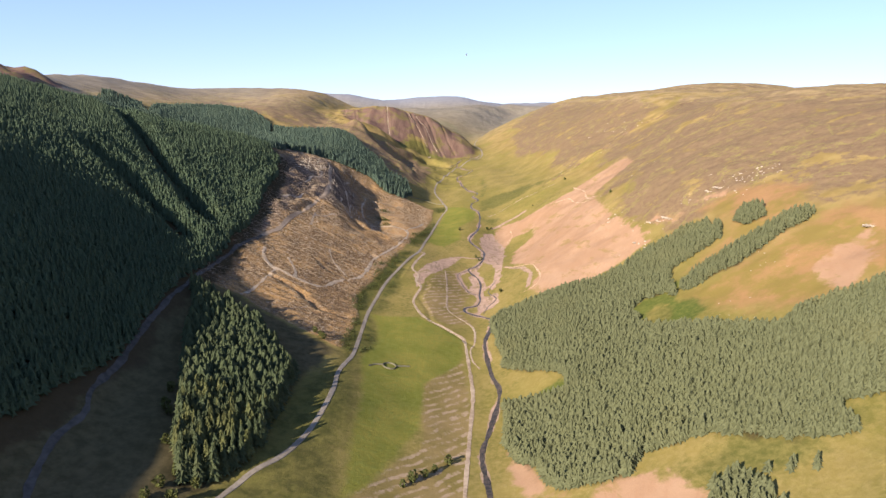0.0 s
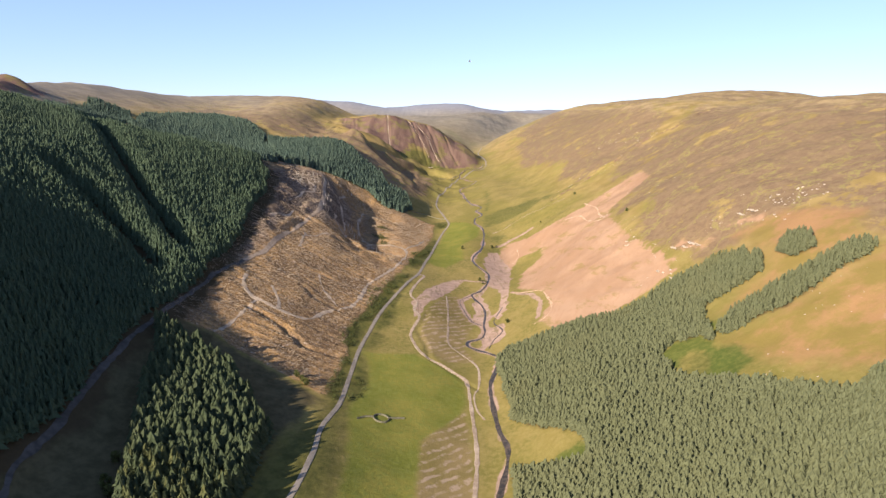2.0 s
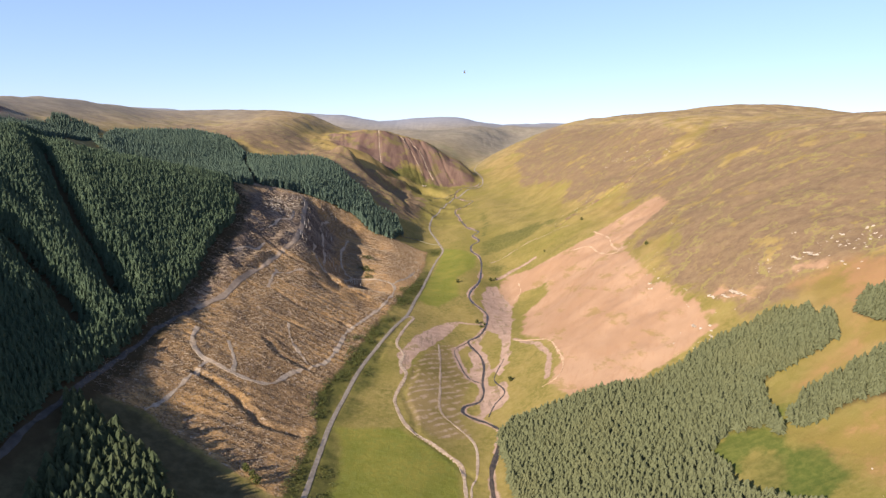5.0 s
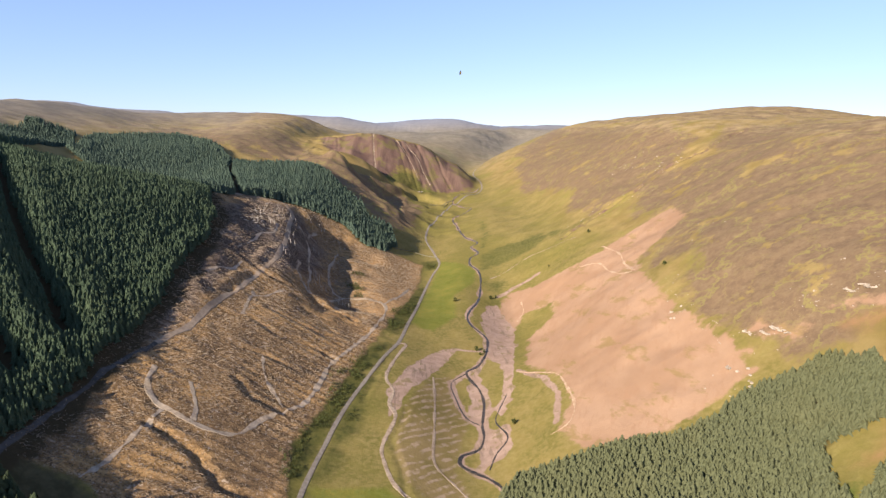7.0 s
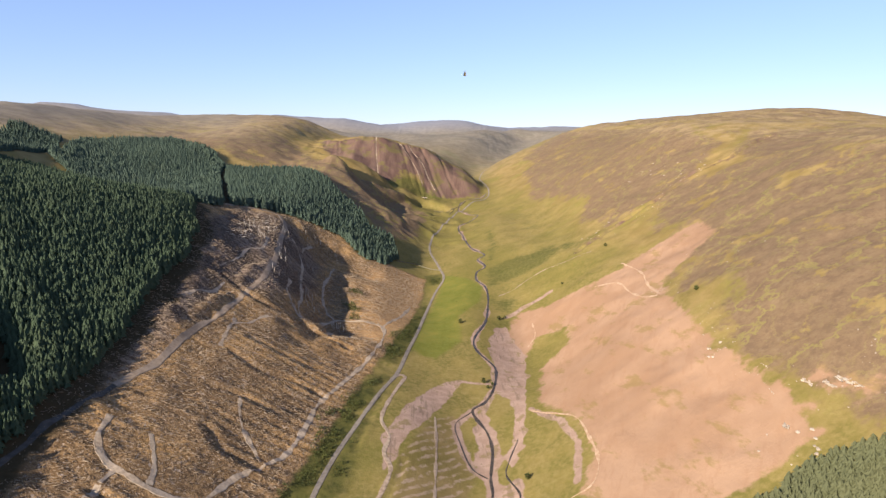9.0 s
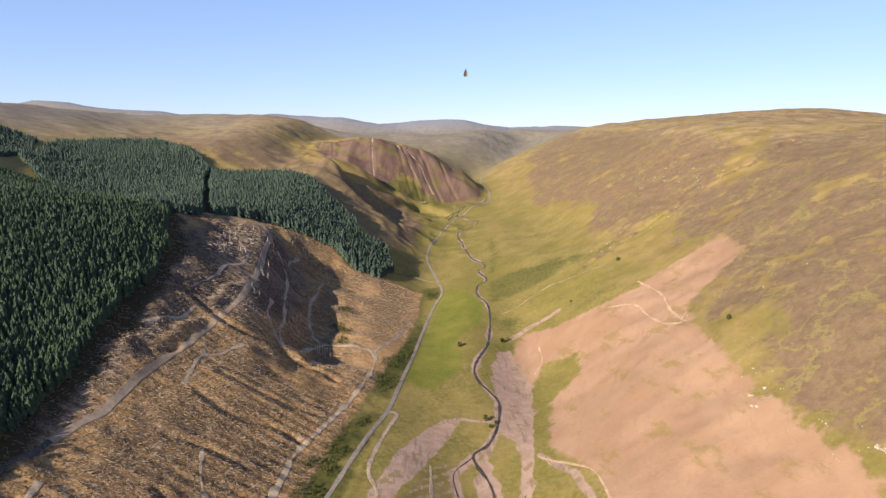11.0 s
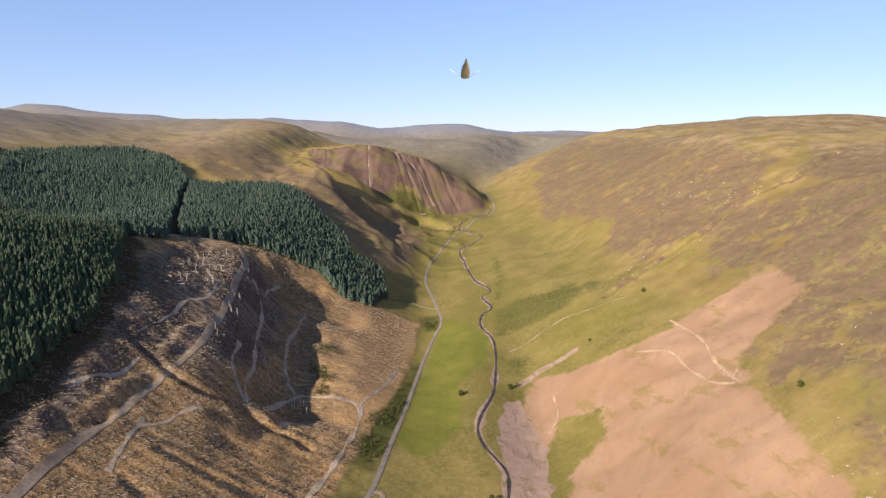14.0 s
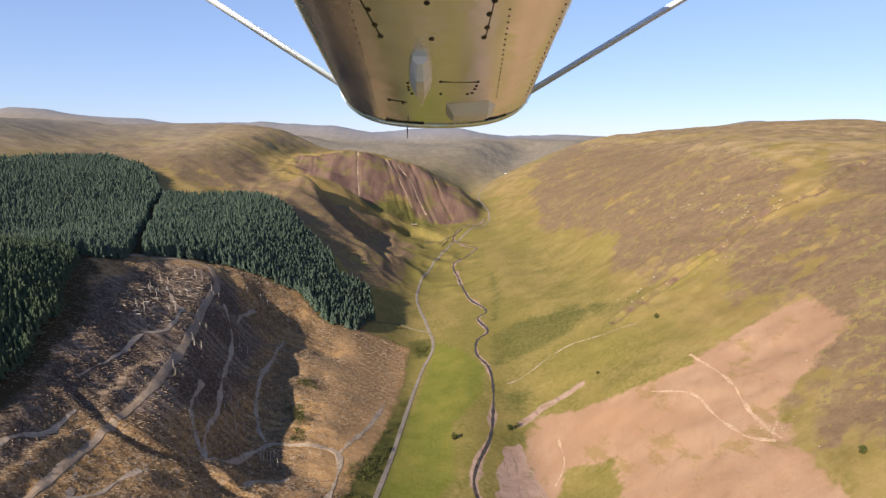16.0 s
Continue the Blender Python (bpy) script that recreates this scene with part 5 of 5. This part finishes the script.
# pale stone runs down the scree
for trail in ([(-180, 2062), (-172, 1990), (-158, 1905)], [(-118, 2080), (-88, 2030), (-50, 1975)], [(-95, 2085), (-60, 2040), (-18, 1975)]):
    ribbon("scree_run", trail, 1.7, STONY, "pale run of loose stones down the scree slope", "scree", 0.5, 0.6)

# ---- the light aircraft at the end of the way ----
def polished_metal():
    m = Mat("polished_aluminium", 0.2, 1.0)
    smear = m.noise(3.0, 5, 0.6, stretch=(1, 0.15, 1))
    m.colour(m.mix(m.step(smear, 0.3, 0.75), (0.64, 0.68, 0.65), (0.82, 0.86, 0.84)))
    n = m.step(m.noise(9.0, 4, 0.6, stretch=(1, 0.2, 1)), 0.25, 0.8)
    m.put(m.math("ADD", m.math("MULTIPLY", n, 0.16), 0.13), m.b.inputs["Roughness"])
    m.bump(m.noise(3.0, 3), 0.09, 0.1)
    return m.m


METAL = polished_metal()
PAINT = mottled("grey_strut_paint", (0.70, 0.74, 0.80), (0.78, 0.82, 0.88), 2.0, 0.5, 0.0)
SCREW = mottled("dark_screw", (0.035, 0.03, 0.022), (0.09, 0.07, 0.05), 30.0, 0.6, 0.0)
CLEAR = mottled("milky_plastic", (0.82, 0.82, 0.80), (0.92, 0.92, 0.90), 6.0, 0.25, 0.0)
RIVET = mottled("bright_rivet", (0.62, 0.60, 0.55), (0.80, 0.78, 0.74), 20.0, 0.25, 0.0, 1.0)
GAP = mottled("panel_gap", (0.03, 0.026, 0.02), (0.06, 0.05, 0.04), 20.0, 0.8, 0.0)
MID, HALF = -0.036, 0.506


def belly(x, y):
    """Height of the fuselage's underside, in the aircraft's own axes: x right, y ahead."""
    side, low = 0.89 + (3.37 - y) * 0.042, 0.652 + (3.37 - y) * 0.075
    u = min(abs(x - MID) / HALF, 1.0)
    return side - (side - low) * (1 - u**2.6) ** (1 / 2.6)


def build_aircraft():
    plane = new("aircraft")
    bm = bmesh.new()
    loops = []
    # the tail cone closes the body behind
    for y, fit in ((-1.6, 0.1), (-0.9, 0.26), (-0.2, 0.48), (0.5, 0.74), (1.1, 0.93), (1.6, 1), (2.0, 1), (2.4, 1), (2.8, 1), (3.1, 1), (3.3, 1), (3.37, 1)):
        ring = []
        for k in range(33):
            a = math.pi * (1 - k / 32)
            c = math.cos(a)
            x = MID + HALF * math.copysign(abs(c) ** (2 / 2.6), c)
            ring.append(bm.verts.new((MID + (x - MID) * fit, y, 1.5 + (belly(x, max(y, 1.6)) - 1.5) * fit)))
        for x, z in ((MID + HALF, 1.35), (MID + HALF * 0.7, 1.6), (MID - HALF * 0.7, 1.6), (MID - HALF, 1.35)):
            ring.append(bm.verts.new((MID + (x - MID) * fit, y, 1.5 + (z - 1.5) * fit)))
        loops.append(ring)
    for a, b in zip(loops, loops[1:]):
        for i in range(len(a)):
            j = (i + 1) % len(a)
            bm.faces.new((a[i], a[j], b[j], b[i]))
    bm.faces.new(loops[0][::-1])
    bm.faces.new(loops[-1])
    bmesh.ops.recalc_face_normals(bm, faces=bm.faces)
    skin = part("fuselage", bm, METAL, plane, "polished bare-metal belly", smooth=True)
    for f in skin.data.polygons:
        if len(f.vertices) > 4:
            f.use_smooth = False
    # the lip where the belly skin ends
    bm = bmesh.new()
    for k in range(24):
        a0, a1 = math.pi * (1 - k / 24), math.pi * (1 - (k + 1) / 24)
        ends = []
        for a in (a0, a1):
            c = math.cos(a)
            x = MID + HALF * math.copysign(abs(c) ** (2 / 2.6), c)
            ends.append((x, 3.3, belly(x, 3.3) - 0.004))
        tapered(bm, ends[0], ends[1], 0.007, 0.007, 5)
    part("lip", bm, METAL, plane, "bright rolled edge of the belly skin")
    for x0, x1 in ((-0.30, -0.10), (0.22, 0.33)):
        bm = tapered(bmesh.new(), (x0, 3.26, belly(x0, 3.26) - 0.002), (x1, 3.27, belly(x1, 3.27) - 0.002), 0.008, 0.006, 5)
        part("panel_gap", bm, GAP, plane, "dark gap at the edge of the belly skin")
    # lift struts
    for a, b in (((-0.51, 3.2, 0.85), (-1.815, 2.95, 1.62)), ((0.45, 3.2, 0.825), (1.915, 2.95, 1.63))):
        bm = tapered(bmesh.new(), a, b, 0.016, 0.016, 14)
        for p in bm.verts:
            p.co.y = 3.1 + (p.co.y - 3.1) * 1.9
        part("wing_strut", bm, PAINT, plane, "pale painted wing strut", smooth=True)
    # milky blade fairing
    bm = bmesh.new()
    rings = []
    for y, w, h in ((2.36, 0.030, 0.03), (2.42, 0.040, 0.075), (2.52, 0.046, 0.085), (2.64, 0.040, 0.07), (2.78, 0.022, 0.04), (2.92, 0.006, 0.012)):
        x = -0.088 - 0.02 * (y - 2.36)
        z = belly(x, y)
        rings.append([bm.verts.new(p) for p in ((x - w, y, z + 0.02), (x - w, y, z - h * 0.4), (x - w * 0.35, y, z - h), (x + w * 0.35, y, z - h), (x + w, y, z - h * 0.4), (x + w, y, z + 0.02))])
    for a, b in zip(rings, rings[1:]):
        for i in range(5):
            bm.faces.new((a[i], a[i + 1], b[i + 1], b[i]))
    bm.faces.new(rings[0])
    bm.faces.new(rings[-1])
    bmesh.ops.recalc_face_normals(bm, faces=bm.faces)
    part("fairing", bm, CLEAR, plane, "milky translucent blade fairing")
    # lamp cover
    bm = bmesh.new()
    grid = [[bm.verts.new((x, y, belly(x, y) - (-0.004 if i in (0, 6) or j in (0, 3) else 0.034))) for i, x in enumerate(np.linspace(0.01, 0.26, 7))] for j, y in enumerate(np.linspace(2.93, 3.22, 4))]
    for r0, r1 in zip(grid, grid[1:]):
        for i in range(6):
            bm.faces.new((r0[i], r0[i + 1], r1[i + 1], r1[i]))
    part("lamp_cover", bm, CLEAR, plane, "rounded milky lamp cover")
    part("whip_antenna", tapered(bmesh.new(), (-0.19, 3.32, belly(-0.19, 3.32) + 0.01), (-0.19, 3.33, belly(-0.19, 3.33) - 0.07), 0.004, 0.003, 6), SCREW, plane, "thin wire antenna")
    # seams of the access panels
    for a, b in (((0.16, 1.93), (0.15, 2.20)), ((-0.26, 1.9), (-0.22, 2.19)), ((-0.01, 2.64), (0.15, 2.66)), ((-0.26, 2.90), (-0.17, 2.93))):
        za, zb = belly(*a) - 0.001, belly(*b) - 0.001
        part("panel_seam", tapered(bmesh.new(), (*a, za), (*b, zb), 0.002, 0.002, 5), GAP, plane)
    # screws and rivets, each a low dome on the skin
    dots = [("screw", SCREW, 0.011, [(-0.24, 1.99), (-0.23, 2.1), (-0.22, 2.19), (0.16, 1.93), (0.15, 2.02), (0.15, 2.12), (0.145, 2.2), (-0.05, 1.93), (-0.04, 2.2)]),
            ("screw", SCREW, 0.008, [(-0.15, 2.66), (-0.15, 2.71), (-0.15, 2.75), (-0.14, 2.8), (-0.01, 2.64), (0.15, 2.66), (0.145, 2.71), (0.14, 2.75), (0.13, 2.8), (-0.01, 2.8), (0.11, 2.81), (-0.25, 2.92), (-0.19, 2.95)]),
            ("rivet", RIVET, 0.006, [(-0.29 - 0.017 * k / 8, 1.9 + 0.062 * k) for k in range(21)] + [(-0.475, 2.0 + 0.05 * k) for k in range(24)]),
            ("rivet", SCREW, 0.0042, [(0.215 + 0.0018 * k, 2.0 + 0.048 * k) for k in range(20)] + [(0.415, 2.0 + 0.055 * k) for k in range(21)])]
    for name, material, size, places in dots:
        bmesh.ops.create_uvsphere(bm := bmesh.new(), u_segments=8, v_segments=4, radius=size)
        shared = None
        for x, y in places:
            if shared is None:
                ob = part(name, bm, material, plane)
                shared = ob.data
            else:
                ob = new(name, shared)
                ob.parent = plane
            ob.matrix_basis = Matrix.Translation((x, y, belly(x, y))) @ Matrix.Diagonal((1, 1.3, 0.5, 1))
    plane.matrix_basis = pose(21.24, 587.56, 258.10, -10.35, 0.0, 0.1)
    return tagged(plane, "light aircraft with polished metal belly and pale wing struts", "aircraft")


build_aircraft()
